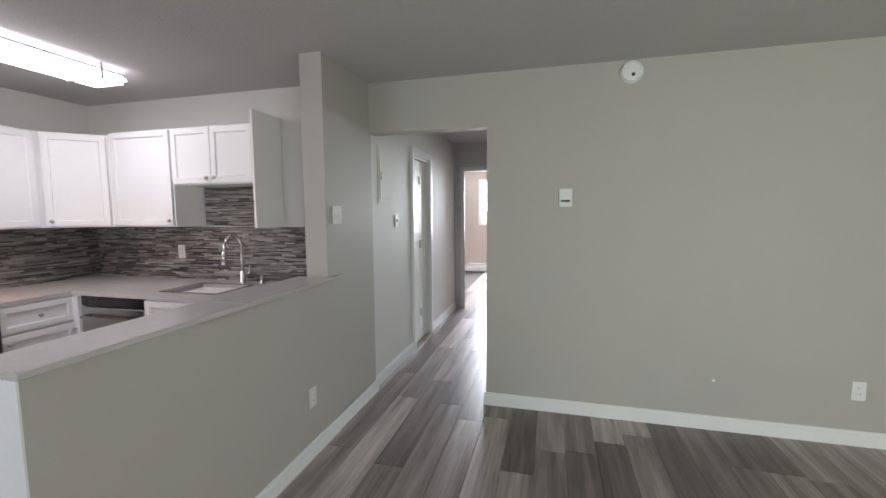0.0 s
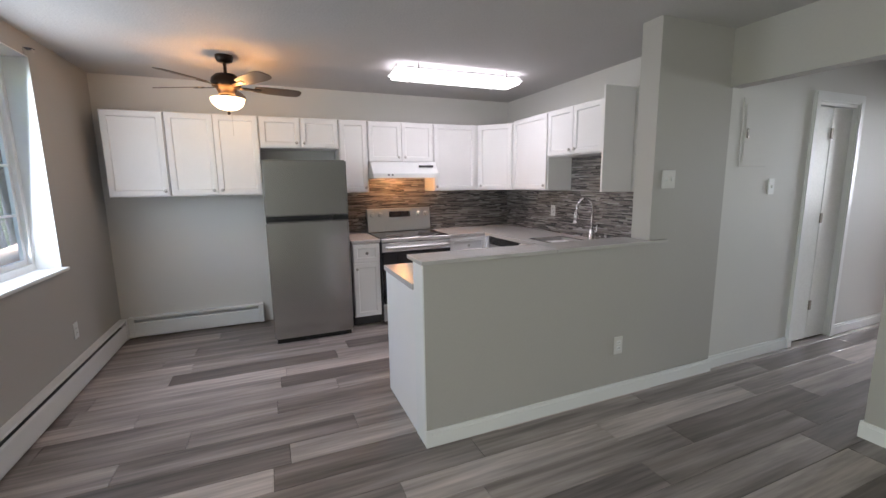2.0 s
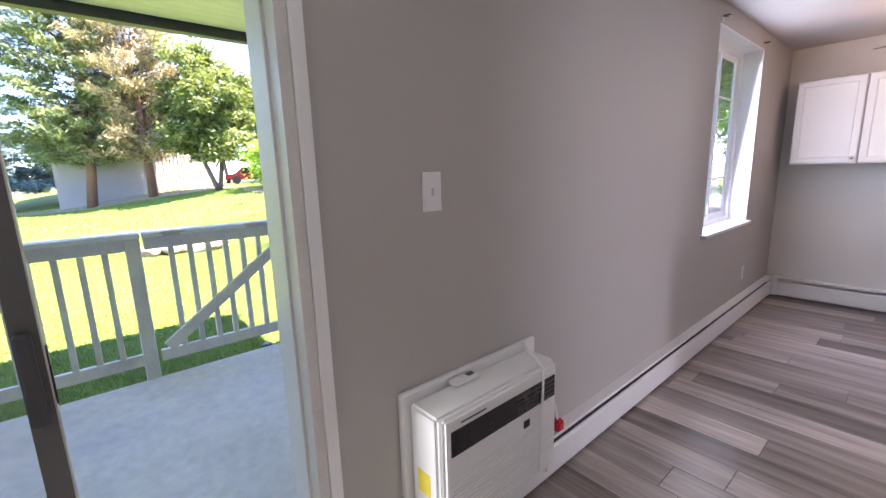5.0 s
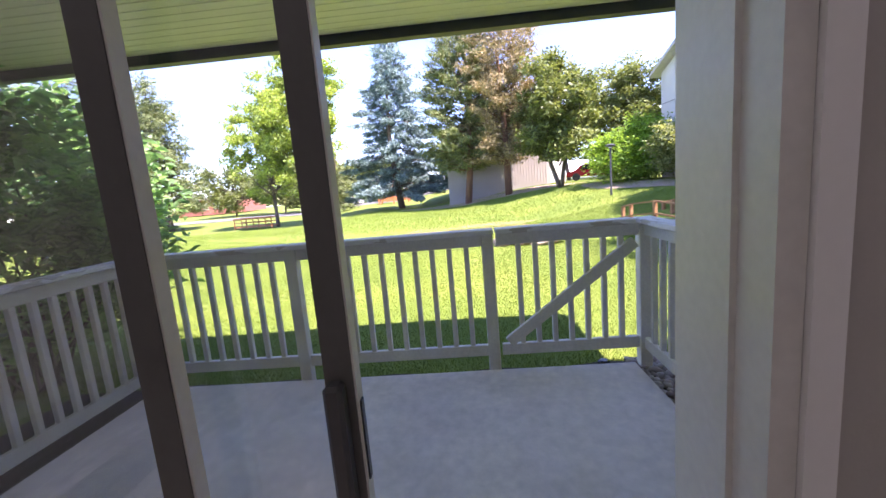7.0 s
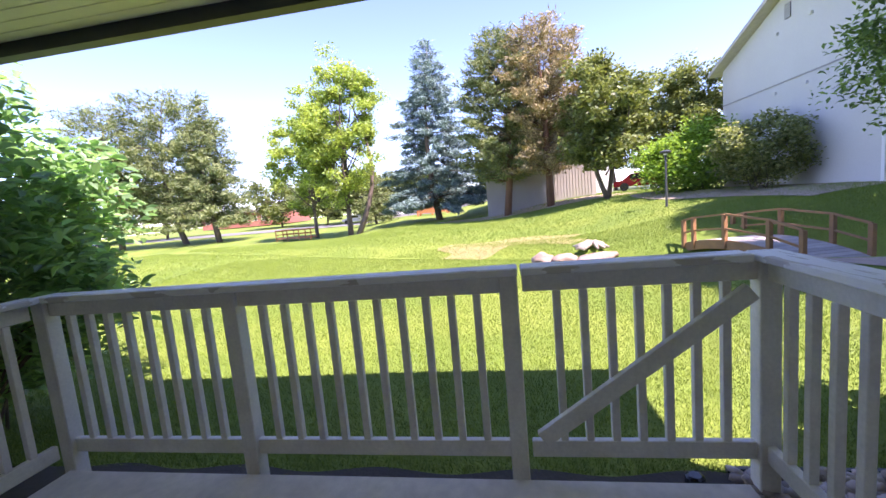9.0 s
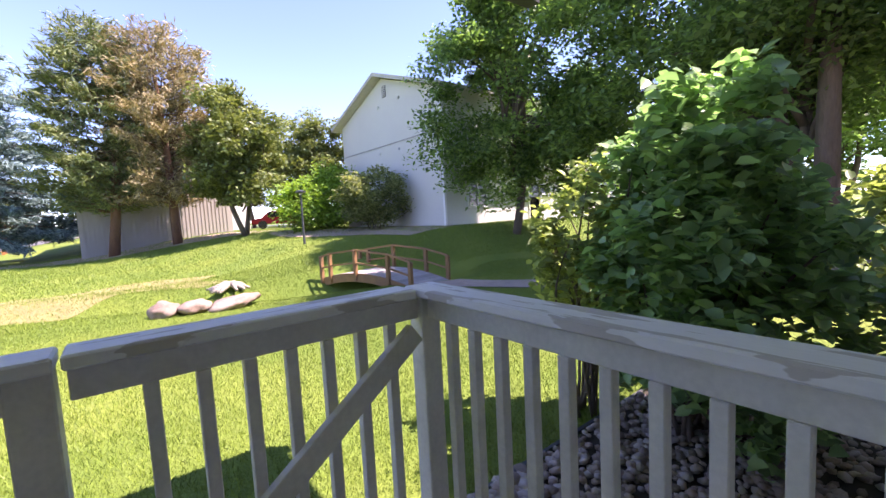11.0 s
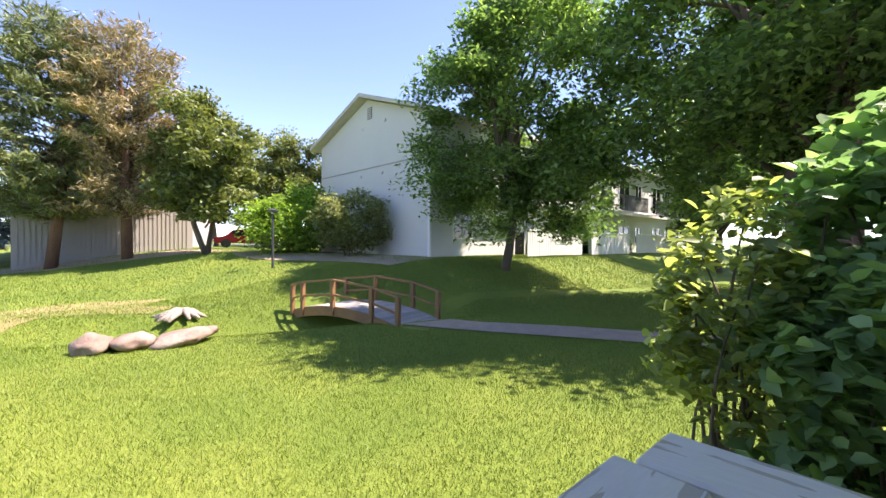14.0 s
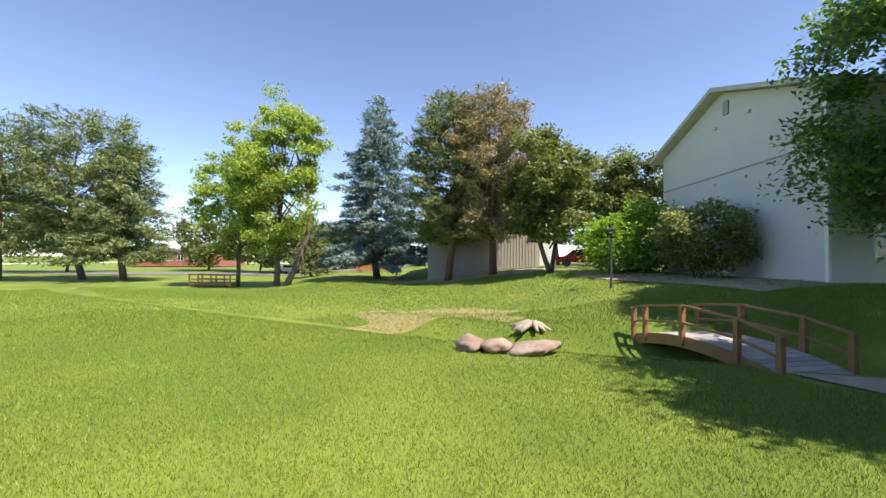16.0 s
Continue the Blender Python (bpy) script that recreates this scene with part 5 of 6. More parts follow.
conifer("pine_tree", -43.7, -42.6, 17.0, 6.2, "large olive pine beyond the creek", LEAF_PINE, 14, 26000, 0.55, 2.6, 0.6, BARK, round_top=True, tuft=0.35)
conifer("pine_tree", -42.8, -37.6, 16.2, 4.8, "dark green conifer beyond the creek", LEAF_PINE, 15, 22000, 0.55, 2.4, 0.7, BARK, tuft=0.33)
conifer("pine_tree", -41.0, -48.5, 15.5, 5.6, "wide olive pine beyond the creek", LEAF_PINE, 16, 20000, 0.55, 2.4, 0.6, BARK, round_top=True, tuft=0.35)
conifer("pine_tree", -48.0, -20.6, 7.0, 2.4, "small dark pine near the road", LEAF_PINE, 17, 9000, 0.4, 0.8, 0.8, BARK)
broadleaf("locust_tree", -35.4, -18.8, 15.2, 3.0, 4.1, "airy bright green locust tree on the lawn", LEAF_LOCUST, 21, 25000, 0.27, 150, forks=2, trunk_r=0.26, clump_r=0.105, gaps=0.9)
broadleaf("locust_tree", -36.3, -22.6, 13.0, 2.4, 3.6, "smaller bright green locust tree on the lawn", LEAF_LOCUST, 22, 19000, 0.27, 120, trunk_r=0.18, clump_r=0.105, gaps=0.9)
broadleaf("maple_tree", -25.0, 0.3, 7.4, 1.3, 2.5, "dark green tree beside the parking lot", LEAF_FAR, 23, 20000, 0.24, 70, forks=2, trunk_r=0.15)
for k, (tx, ty, th, tr) in enumerate(((-44, 5.5, 11, 3.6), (-47, 11, 12.5, 4), (-40, 10.5, 9.5, 3), (-52, 1.5, 12, 4.2), (-36, 13, 10, 3.2))):
    broadleaf("background_tree", tx, ty, th, 1.4, tr, "green tree behind the parking lot", LEAF_FAR, 31 + k, 12000, 0.36, 60, trunk_r=0.2)
for k, (tx, ty, th, tr) in enumerate(((-64, -27, 8, 5), (-68, -36, 9, 5.5), (-70, -17, 7, 5), (-62, -62, 11, 7), (-74, -48, 9, 6), (-78, -6, 9, 6), (-58, -75, 12, 7), (-80, -26, 8, 6))):
    broadleaf("background_tree", tx, ty, th, 1.0, tr, "distant green tree across the road", LEAF_FAR, 41 + k, 9000, 0.55, 50, trunk_r=0.2)

# trees close to the patio
broadleaf("ash_tree", -11.2, 6.1, 10.6, 1.2, 3.3, "dark green ash tree in front of the grey building", LEAF_ASH, 51, 62000, 0.17, 150, trunk_r=0.16, clump_r=0.125, droop=0.7, gaps=0.75, shift=(0.25, 0.2))
broadleaf("ash_tree", -3.3, 5.9, 11.5, 2.9, 3.9, "large ash tree with spreading limbs over the path", LEAF_ASH, 52, 82000, 0.17, 200, trunk_r=0.24, clump_r=0.13, droop=0.3, lean=(-0.3, 0.1), gaps=0.8, forks=2, shift=(-1.0, 0.2))
for k, (tx, ty) in enumerate(((-9.0, 22.0), (-6.0, 27.0), (-12.0, 33.0), (-1.6, 12.5))):
    broadleaf("background_tree", tx, ty, 11.0, 2.0, 4.2, "green tree beyond the path", LEAF_ASH, 55 + k, 14000, 0.32, 60, trunk_r=0.2)


def bush(name, x, y, h, r, label, leaf_m, seed, n_leaf, leaf, stems=14, squash=1.0, low=0.25, aspect=0.6, clumps=80, clump_r=0.16, up=0.6, gaps=0.0, stem_r=0.013, bark=None):
    """Many-stemmed shrub."""
    rng = np.random.default_rng(seed)
    z = ground(x, y) - 0.04
    t = thing(name, (x, y, z), label, "bush")
    d = rng.normal(size=(clumps * 4, 3))
    d /= np.linalg.norm(d, axis=1)[:, None]
    wob = np.array([noise.noise(Vector(tuple(u * 1.9)) + Vector((seed, 0, 0))) for u in d])
    c = d * (rng.uniform(0.3, 1.0, len(d)) ** 0.5 * (1 + 0.35 * wob))[:, None]
    if gaps:
        keep = np.array([noise.noise(Vector(tuple(u * 2.5)) + Vector((0, seed, 3))) for u in c]) > -0.25 + gaps * 0.3
        c = c[keep]
    hz = h * (1 - low) / 2
    c = c[:clumps] * np.array((r, r * squash, hz)) + np.array((x, y, z + h * low + hz))
    c[:, 2] = np.maximum(c[:, 2], z + 0.12)
    for k in range(stems):
        a = rng.uniform(0, 6.28)
        q = c[rng.integers(len(c))]
        bm = bmesh.new()
        limb(bm, (x + math.cos(a) * r * 0.22, y + math.sin(a) * r * 0.22 * squash, z), q, stem_r, stem_r * 0.3, rng, 0.12, 6, 6)
        part("stem", bm, bark or BARK, t, smooth=True)
    per = n_leaf // len(c)
    pts = (c[:, None, :] + np.clip(rng.normal(size=(len(c), per, 3)), -1.8, 1.8) * r * clump_r * np.array((1, 1, 0.8))).reshape(-1, 3)
    pts[:, 2] = np.maximum(pts[:, 2], z + 0.06)
    leaves("foliage", pts, leaf, aspect, leaf_m, t, seed + 1, up, fine=True)
    return t


bush("lilac_bush", -2.27, -2.24, 2.26, 0.64, "dense dark green lilac bush over the cobble bed", LEAF_LILAC, 61, 10500, 0.088, 26, low=0.05, aspect=0.72, clumps=125, clump_r=0.125)
bush("lilac_bush", -2.98, -2.44, 1.80, 0.32, "sparse sunlit yellow-green shrub with bare stems", LEAF_LIGHT, 62, 1700, 0.07, 16, low=0.35, aspect=0.6, clumps=60, clump_r=0.16, gaps=0.5)
bush("shrub", -1.32, -1.05, 1.65, 0.55, "light green shrub beside the timber edging", LEAF_LIGHT, 63, 4200, 0.075, 12, low=0.2, clumps=45)
bush("lilac_bush", -3.05, -9.55, 2.75, 1.25, "tall bright green lilac bush beside the patio", LEAF_LILAC, 64, 15000, 0.115, 24, low=0.12, aspect=0.5, clumps=100, clump_r=0.14)
bush("round_shrub", -21.6, 3.4, 2.9, 2.3, "large rounded green shrub by the building", LEAF_HEDGE, 65, 16000, 0.16, 12, low=0.0, clumps=120, clump_r=0.14)
bush("shrub", -17.3, 3.9, 2.7, 1.45, "loose grey-green shrub by the building wall", LEAF_SAGE, 66, 9000, 0.13, 16, low=0.08, clumps=70, gaps=0.4)
bush("shrub", -4.2, 8.8, 1.6, 1.1, "pale green shrub beside the far path", LEAF_SAGE, 67, 5000, 0.11, 12, low=0.05, clumps=60)
bush("shrub", -13.2, 18.5, 1.0, 0.7, "small green shrub by the patios", LEAF_HEDGE, 68, 2500, 0.1, 8, low=0.0, clumps=40)

# ---- beds, path, rocks ----


def patch(name, material, label, fx, fy, nu, nv, lift=0.012):
    """A sheet laid on the ground, from functions of u and v in 0..1."""
    bm = bmesh.new()
    g = []
    for i in range(nu + 1):
        row = []
        for j in range(nv + 1):
            u, v = i / nu, j / nv
            x, y = fx(u, v), fy(u, v)
            row.append(bm.verts.new((x, y, ground(x, y) + lift)))
        g.append(row)
    for i in range(nu):
        for j in range(nv):
            bm.faces.new([g[i][j], g[i + 1][j], g[i + 1][j + 1], g[i][j + 1]])
    bmesh.ops.recalc_face_normals(bm, faces=bm.faces)
    for f in bm.faces:
        if f.normal.z < 0:
            f.normal_flip()
    return structure(name, bm, material, label)


patch("path", GRAVEL, "brown gravel path leading to the footbridge", lambda u, v: -8.9 + 8.0 * u + 0.25 * (v - 0.5), lambda u, v: 0.75 + 2.9 * u + 1.6 * u * u + (v - 0.5) * 1.15 + 0.10 * math.sin(9 * u), 40, 4, 0.02)
patch("bed_mulch", MULCH, "tan mulch bed along the grey building", lambda u, v: -24 + 10.6 * u, lambda u, v: 5.35 - (2.9 + 0.6 * math.sin(5 * u) + 1.2 * (1 - u)) * v, 40, 12, 0.03)
patch("bed_mulch_far", MULCH, "brown mulch bed under the pines", lambda u, v: -33.5 + 2.5 * v + 5.5 * u, lambda u, v: -9.5 + 12.5 * u - 1.2 * v, 30, 8, 0.03)
patch("bed_soil", SOIL, "dark soil strip under the railing", lambda u, v: RXW - 0.12 + 0.20 * v + 0.03 * math.sin(31 * u), lambda u, v: -8.4 + 4.3 * u, 60, 2, 0.02)
patch("bed_soil_side", SOIL, "dark soil under the lilac", lambda u, v: -2.8 + 2.6 * u, lambda u, v: -7.95 - 0.9 * v, 20, 5, 0.025)
patch("bed_terrace", MULCH, "red-brown mulch terrace with boulders", lambda u, v: -1.6 + 4.0 * v, lambda u, v: 0.33 + 4.22 * u, 24, 16, 0.03)
patch("bed_terrace_edge", MULCH, "red-brown mulch terrace edge", lambda u, v: -1.6 + 1.38 * v, lambda u, v: -0.15 + 0.48 * u, 6, 10, 0.03)
patch("bed_cobble", SOIL, "dark bed under the cobbles", lambda u, v: -2.84 + 2.65 * v, lambda u, v: -4.08 + 3.85 * u, 24, 16, 0.012)
patch("dry_grass", mat("dry_grass", (0.26, 0.22, 0.09), 0.9, vary=0.2, scale=2, fine=0.2, fscale=25, bump=0.6, bscale=30), "worn tan grass patch beyond the creek", lambda u, v: -16.3 + 2.2 * u + 0.5 * math.sin(7 * v), lambda u, v: -7.5 + 4.5 * v + 0.3 * math.sin(11 * u), 16, 24, 0.012)


def rock_mesh(name, seed, sub=2, rough=0.35):
    bm = bmesh.new()
    bmesh.ops.create_icosphere(bm, subdivisions=sub, radius=1.0)
    for v in bm.verts:
        n1 = noise.noise(v.co * 0.9 + Vector((seed * 7.3, 0, 0)))
        n2 = noise.noise(v.co * 2.2 + Vector((0, seed * 5.1, 0)))
        n3 = noise.noise(v.co * 4.5 + Vector((seed * 3.7, 1, 0)))
        v.co *= 1 + rough * n1 + rough * 0.5 * n2 + rough * 0.25 * n3
    me = bpy.data.meshes.new(name)
    bm.to_mesh(me)
    bm.free()
    me.polygons.foreach_set("use_smooth", [sub > 1] * len(me.polygons))
    return me


def boulder(x, y, sx, sy, sz, rz, seed, label, sink=0.25):
    me = rock_mesh("boulder", seed, 3, 0.42)
    me.materials.append(ROCK)
    ob = tagged(new("boulder", me), label, "boulder")
    ob.matrix_basis = Matrix.LocRotScale((x, y, ground(x, y) + sz * (1 - sink)), Euler((0.1, 0.05, radians(rz))), (sx, sy, sz))
    return ob


boulder(-10.45, -4.42, 0.26, 0.25, 0.17, 20, 1, "brown boulder in a row on the lawn")
boulder(-10.35, -3.95, 0.28, 0.27, 0.14, -10, 2, "tan boulder in a row on the lawn")
boulder(-10.25, -3.26, 0.30, 0.46, 0.14, 5, 3, "wide pinkish boulder in a row on the lawn")
boulder(-0.62, 0.75, 0.62, 0.42, 0.36, 15, 4, "large tan boulder on the mulch terrace")
boulder(0.25, 2.75, 0.50, 0.36, 0.30, -20, 5, "pale boulder higher on the mulch terrace")
boulder(-3.9, 9.8, 0.5, 0.3, 0.15, 40, 6, "low pale rock in the far lawn")

# stump
st = thing("tree_stump", (-13.4, -2.72, ground(-13.4, -2.72)), "bleached low tree stump with flared roots", "stump")
sz0 = ground(-13.4, -2.72)
rng_s = np.random.default_rng(33)
for k in range(15):
    a = 6.283 * k / 15 + rng_s.normal() * 0.15
    ln, up = rng_s.uniform(0.28, 0.60), rng_s.uniform(0.06, 0.15)
    c, sn = math.cos(a), math.sin(a)
    pts = [(-13.4 + c * ln, -2.72 + sn * ln * 1.15, sz0 - 0.05), (-13.4 + c * ln * 0.62, -2.72 + sn * ln * 0.7, sz0 + 0.06 * up / 0.3), (-13.4 + c * 0.16, -2.72 + sn * 0.18, sz0 + up * 0.75), (-13.4 + c * 0.05, -2.72 + sn * 0.06, sz0 + up)]
    part("root", tube(pts, [0.035, 0.06, 0.075, 0.02], 7), STUMP, st, smooth=True)

# landscape timbers
for k, (x0, x1, y, zz, rz) in enumerate(((-1.52, -0.62, -0.30, 0.02, 10), (-0.98, -0.24, -0.12, 0.13, 12), (-0.66, -0.24, -0.22, 0.0, 12))):
    tb = thing("landscape_timber", ((x0 + x1) / 2, y, ground((x0 + x1) / 2, y)), "weathered pinkish timber edging the terrace", "timber")
    bmt = bmesh.new()
    bx(bmt, -(x1 - x0) / 2, (x1 - x0) / 2, -0.06, 0.06, 0.0, 0.13)
    soft(bmt, 0.015, 2)
    bmesh.ops.transform(bmt, matrix=pose((x0 + x1) / 2, y, ground((x0 + x1) / 2, y) + zz - 0.02, 0, 0, rz), verts=bmt.verts)
    part("beam", bmt, mat("faded_timber", (0.36, 0.27, 0.22), 0.85, vary=0.12, fine=0.1, bump=0.4, bscale=30) if k == 0 else bpy.data.materials["faded_timber"], tb)

# drain cap by the gate
dc = thing("drain_cap", (-2.68, -4.32, SZ), "small black plastic drain cap by the gate", "drain")
part("cap", lathe([(0.045, 0), (0.045, 0.05), (0.03, 0.06)], (-2.69, -4.32, SZ - 0.05), 14), BLACK, dc)

# ---- footbridge ----
fb = thing("footbridge", (-10.7, 0.35, -0.4), "brown wooden footbridge with a shallow arch and railings", "bridge")
BA, BB = Vector((-12.45, -0.05, 0)), Vector((-9.05, 0.72, 0))
bd = (BB - BA).normalized()
BL = (BB - BA).length
BM = Matrix.Translation(BA) @ Matrix.Rotation(math.atan2(bd.y, bd.x), 4, "Z")
BW = 0.56


def arch(u):
    return -0.37 + 0.24 * (1 - (2 * u - 1) ** 2) - 0.02 * u


board = bmesh.new()
bx(board, 0.0, 0.135, -BW - 0.06, BW + 0.06, 0, 0.036)
soft(board, 0.004)
BOARD = bpy.data.meshes.new("deck_board")
board.to_mesh(BOARD)
board.free()
BOARD.materials.append(DECK_WOOD)
nb = int(BL / 0.142)
for k in range(nb):
    u0, u1 = k / nb, (k + 1) / nb
    p0 = Vector((u0 * BL, 0, arch(u0)))
    tilt = math.atan2(arch(u1) - arch(u0), BL / nb)
    ob = new("deck_board", BOARD)
    ob.parent = fb
    ob.matrix_parent_inverse = Matrix.Translation(-fb.location)
    ob.matrix_basis = BM @ Matrix.Translation(p0) @ Matrix.Rotation(-tilt, 4, "Y")
for s in (-1, 1):
    bm = bmesh.new()
    top, bot, top2, bot2 = [], [], [], []
    for k in range(13):
        u = k / 12
        for lst, w, dz in ((top, 0.0, 0.03), (bot, 0.0, -0.20 + 0.02 * math.sin(math.pi * u)), (top2, 0.045, 0.03), (bot2, 0.045, -0.20 + 0.02 * math.sin(math.pi * u))):
            lst.append(bm.verts.new(BM @ Vector((u * BL, s * (BW + 0.062 + w), arch(u) + dz))))
    for k in range(12):
        for a, b in ((top, bot), (bot2, top2), (top2, top), (bot, bot2)):
            bm.faces.new([a[k], a[k + 1], b[k + 1], b[k]])
    bm.faces.new([top[0], bot[0], bot2[0], top2[0]])
    bm.faces.new([top[-1], top2[-1], bot2[-1], bot[-1]])
    bmesh.ops.recalc_face_normals(bm, faces=bm.faces)
    part("side_beam", bm, BRIDGE_WOOD, fb)
    us = (0.03, 0.14, 0.44, 0.78, 0.985)
    for u in us:
        b = bmesh.new()
        bx(b, u * BL - 0.045, u * BL + 0.045, s * (BW + 0.11) - 0.045, s * (BW + 0.11) + 0.045, arch(u) - 0.15, arch(u) + 0.62, BM)
        part("post", soft(b, 0.006), BRIDGE_WOOD, fb)
    for u0, u1 in zip(us, us[1:]):
        for dz, hh in ((0.60, 0.045), (0.28, 0.04)):
            b = bmesh.new()
            zs = (arch(u0) + dz, arch(u1) + dz)
            vs = bx(b, u0 * BL, u1 * BL, s * (BW + 0.11) - 0.02, s * (BW + 0.11) + 0.02, 0, hh)
            for v in vs:
                v.co.z += zs[0] if v.co.x < (u0 + u1) / 2 * BL else zs[1]
                v.co = BM @ v.co
            part("rail", b, BRIDGE_WOOD, fb)
structure("bridge_apron", (lambda b: (bx(b, BL - 0.02, BL + 0.55, -0.66, 0.66, -0.50, -0.372, BM), soft(b, 0.01))[1])(bmesh.new()), CONCRETE, "concrete apron at the end of the footbridge")

# second bridge, far down the creek
f2 = thing("footbridge", (-36, -25.4, -0.9), "orange-brown wooden footbridge far down the creek", "bridge")
M2 = pose(-36.6, -26.6, ground(-36.6, -26.6) + 0.15, 0, 0, 80)
for nm, b in (("deck", (0, 4.0, -0.5, 0.5, 0.0, 0.12)), ("rail", (0, 4.0, -0.5, -0.44, 0.75, 0.85)), ("rail", (0, 4.0, 0.44, 0.5, 0.75, 0.85)), ("rail", (0, 4.0, -0.5, -0.44, 0.4, 0.48)), ("rail", (0, 4.0, 0.44, 0.5, 0.4, 0.48))):
    b2 = bmesh.new()
    bx(b2, *b, M2)
    part(nm, b2, ORANGE_WOOD, f2)
for u in (0.05, 1.3, 2.6, 3.9):
    for s in (-0.5, 0.44):
        b2 = bmesh.new()
        bx(b2, u, u + 0.08, s, s + 0.06, -0.3, 0.85, M2)
        part("post", b2, ORANGE_WOOD, f2)

# lamp post
lp = thing("lamp_post", (-17.4, 0.75, 0), "thin dark path light with a flat hood", "lamp")
lz = ground(-17.4, 0.75)
part("pole", rod((-17.4, 0.75, lz - 0.1), (-17.4, 0.75, lz + 2.0), 0.045, 10, 0.035), FASCIA, lp)
part("hood", lathe([(0.05, -0.06), (0.20, -0.03), (0.21, 0.02), (0.08, 0.07)], (-17.4, 0.75, lz + 2.03), 18), FASCIA, lp)
part("lens", lathe([(0.06, -0.10), (0.07, -0.05), (0.06, -0.04)], (-17.4, 0.75, lz + 2.02), 14), WHITE_PLASTIC, lp)

# ---- details of the far buildings ----


def wall_window(parent, axis_, at, a0, a1, z0, z1, out):
    """A framed window on a wall plane x = at or y = at; out is the way it faces."""
    fr_b, pn = bmesh.new(), bmesh.new()
    def put(bm, u0, u1, w0, w1, d0, d1):
        d = sorted((at + out * d0, at + out * d1))
        if axis_ == "x":
            bx(bm, d[0], d[1], u0, u1, w0, w1)
        else:
            bx(bm, u0, u1, d[0], d[1], w0, w1)
    f = 0.06
    for u0, u1, w0, w1 in ((a0, a0 + f, z0, z1), (a1 - f, a1, z0, z1), (a0 + f, a1 - f, z0, z0 + f), (a0 + f, a1 - f, z1 - f, z1), ((a0 + a1) / 2 - 0.03, (a0 + a1) / 2 + 0.03, z0 + f, z1 - f)):
        put(fr_b, u0, u1, w0, w1, 0.0, 0.05)
    w = part("window", fr_b, TRIM, parent)
    put(pn, a0 + f, a1 - f, z0 + f, z1 - f, 0.004, 0.012)
    part("pane", pn, BLACK_GLASS, w, "dark reflecting glass")
    return w


band = bmesh.new()
bx(band, -22.92, -14.03, 5.275, 5.3, 4.55, 4.60)
part("belt_course", band, mat("belt_grey", (0.36, 0.36, 0.35), 0.8), gable, "thin grey joint across the wall")
vb = bmesh.new()
bx(vb, -18.42, -18.10, 5.27, 5.3, 6.75, 7.25)
vent = part("gable_vent", vb, DARK_GREY, gable, "louvred gable vent")
for k in range(6):
    b = bmesh.new()
    bx(b, -18.42, -18.10, 5.255, 5.272, 6.77 + 0.08 * k, 6.81 + 0.08 * k)
    part("slat", b, STUCCO, vent)
for vx, vz in ((-18.9, 6.35), (-17.1, 6.4), (-19.0, 4.2), (-17.3, 4.2)):
    b = bmesh.new()
    bx(b, vx, vx + 0.12, 5.22, 5.3, vz, vz + 0.10)
    part("wall_vent", b, STUCCO, gable)
b = bmesh.new()
bx(b, -14.16, -14.04, 5.22, 5.3, 0.3, 6.1)
part("corner_board", b, TRIM, gable)
b = bmesh.new()
bx(b, -14.05, -13.4, 6.0, 41.5, 3.05, 3.22)
part("balcony_slab", b, STUCCO, gable)
wall_window(gable, "x", -14.05, 6.4, 7.5, 1.45, 2.45, 1)
for k in range(6):
    y0 = 10.2 + 5.2 * k
    wall_window(gable, "x", -14.05, y0, y0 + 1.6, 0.5, 2.45, 1)
    wall_window(gable, "x", -14.05, y0 + 2.4, y0 + 3.4, 1.3, 2.4, 1)
    wall_window(gable, "x", -14.05, y0, y0 + 1.6, 3.4, 5.3, 1)
    wall_window(gable, "x", -14.05, y0 + 2.4, y0 + 3.4, 4.1, 5.2, 1)
    for zz, nm in ((3.25, "balcony_railing"),):
        rb = wall_boxes([(-13.45, -13.40, y0 - 0.8, y0 + 3.0, zz + 0.95, zz + 1.03), (-13.45, -13.40, y0 - 0.8, y0 + 3.0, zz + 0.08, zz + 0.16)] + [(-13.44, -13.41, y0 - 0.8 + 0.14 * i, y0 - 0.76 + 0.14 * i, zz + 0.16, zz + 0.95) for i in range(28)])
        part(nm, rb, FASCIA, gable, "dark balcony railing")
    pf = thing("patio_fence", (-12.6, y0 + 1.2, 0.2), "pale board fence round a ground-floor patio", "fence", "patio fences")
    for i in range(26):
        yy = y0 - 1.2 + 0.165 * i
        bb = bmesh.new()
        g0 = ground(-12.4, yy)
        bx(bb, -12.42, -12.39, yy, yy + 0.14, g0 + 0.08, g0 + 1.12)
        part("board", bb, STUCCO, pf)
    bb = bmesh.new()
    bx(bb, -12.45, -12.36, y0 - 1.2, y0 + 3.1, ground(-12.4, y0) + 1.121, ground(-12.4, y0) + 1.17)
    part("cap", bb, TRIM, pf)
# grooves of the near beige wall
for k in range(48):
    b = bmesh.new()
    gx0 = -0.74 + 0.155 * k
    bx(b, gx0, gx0 + 0.105, 4.565, 4.6, 1.0, 6.75)
    part("siding_rib", soft(b, 0.01), BEIGE, beige)
b = bmesh.new()
bx(b, -0.76, 7, 4.54, 4.6, 0.82, 1.0)
part("base_board", b, DARK_GREY, beige)
# ribs of the taupe building
for k in range(36):
    b = bmesh.new()
    bx(b, -31.0, -30.96, -6.5 + 0.205 * k, -6.36 + 0.205 * k, 0.0, 4.9)
    part("siding_rib", b, TAUPE, taupe)

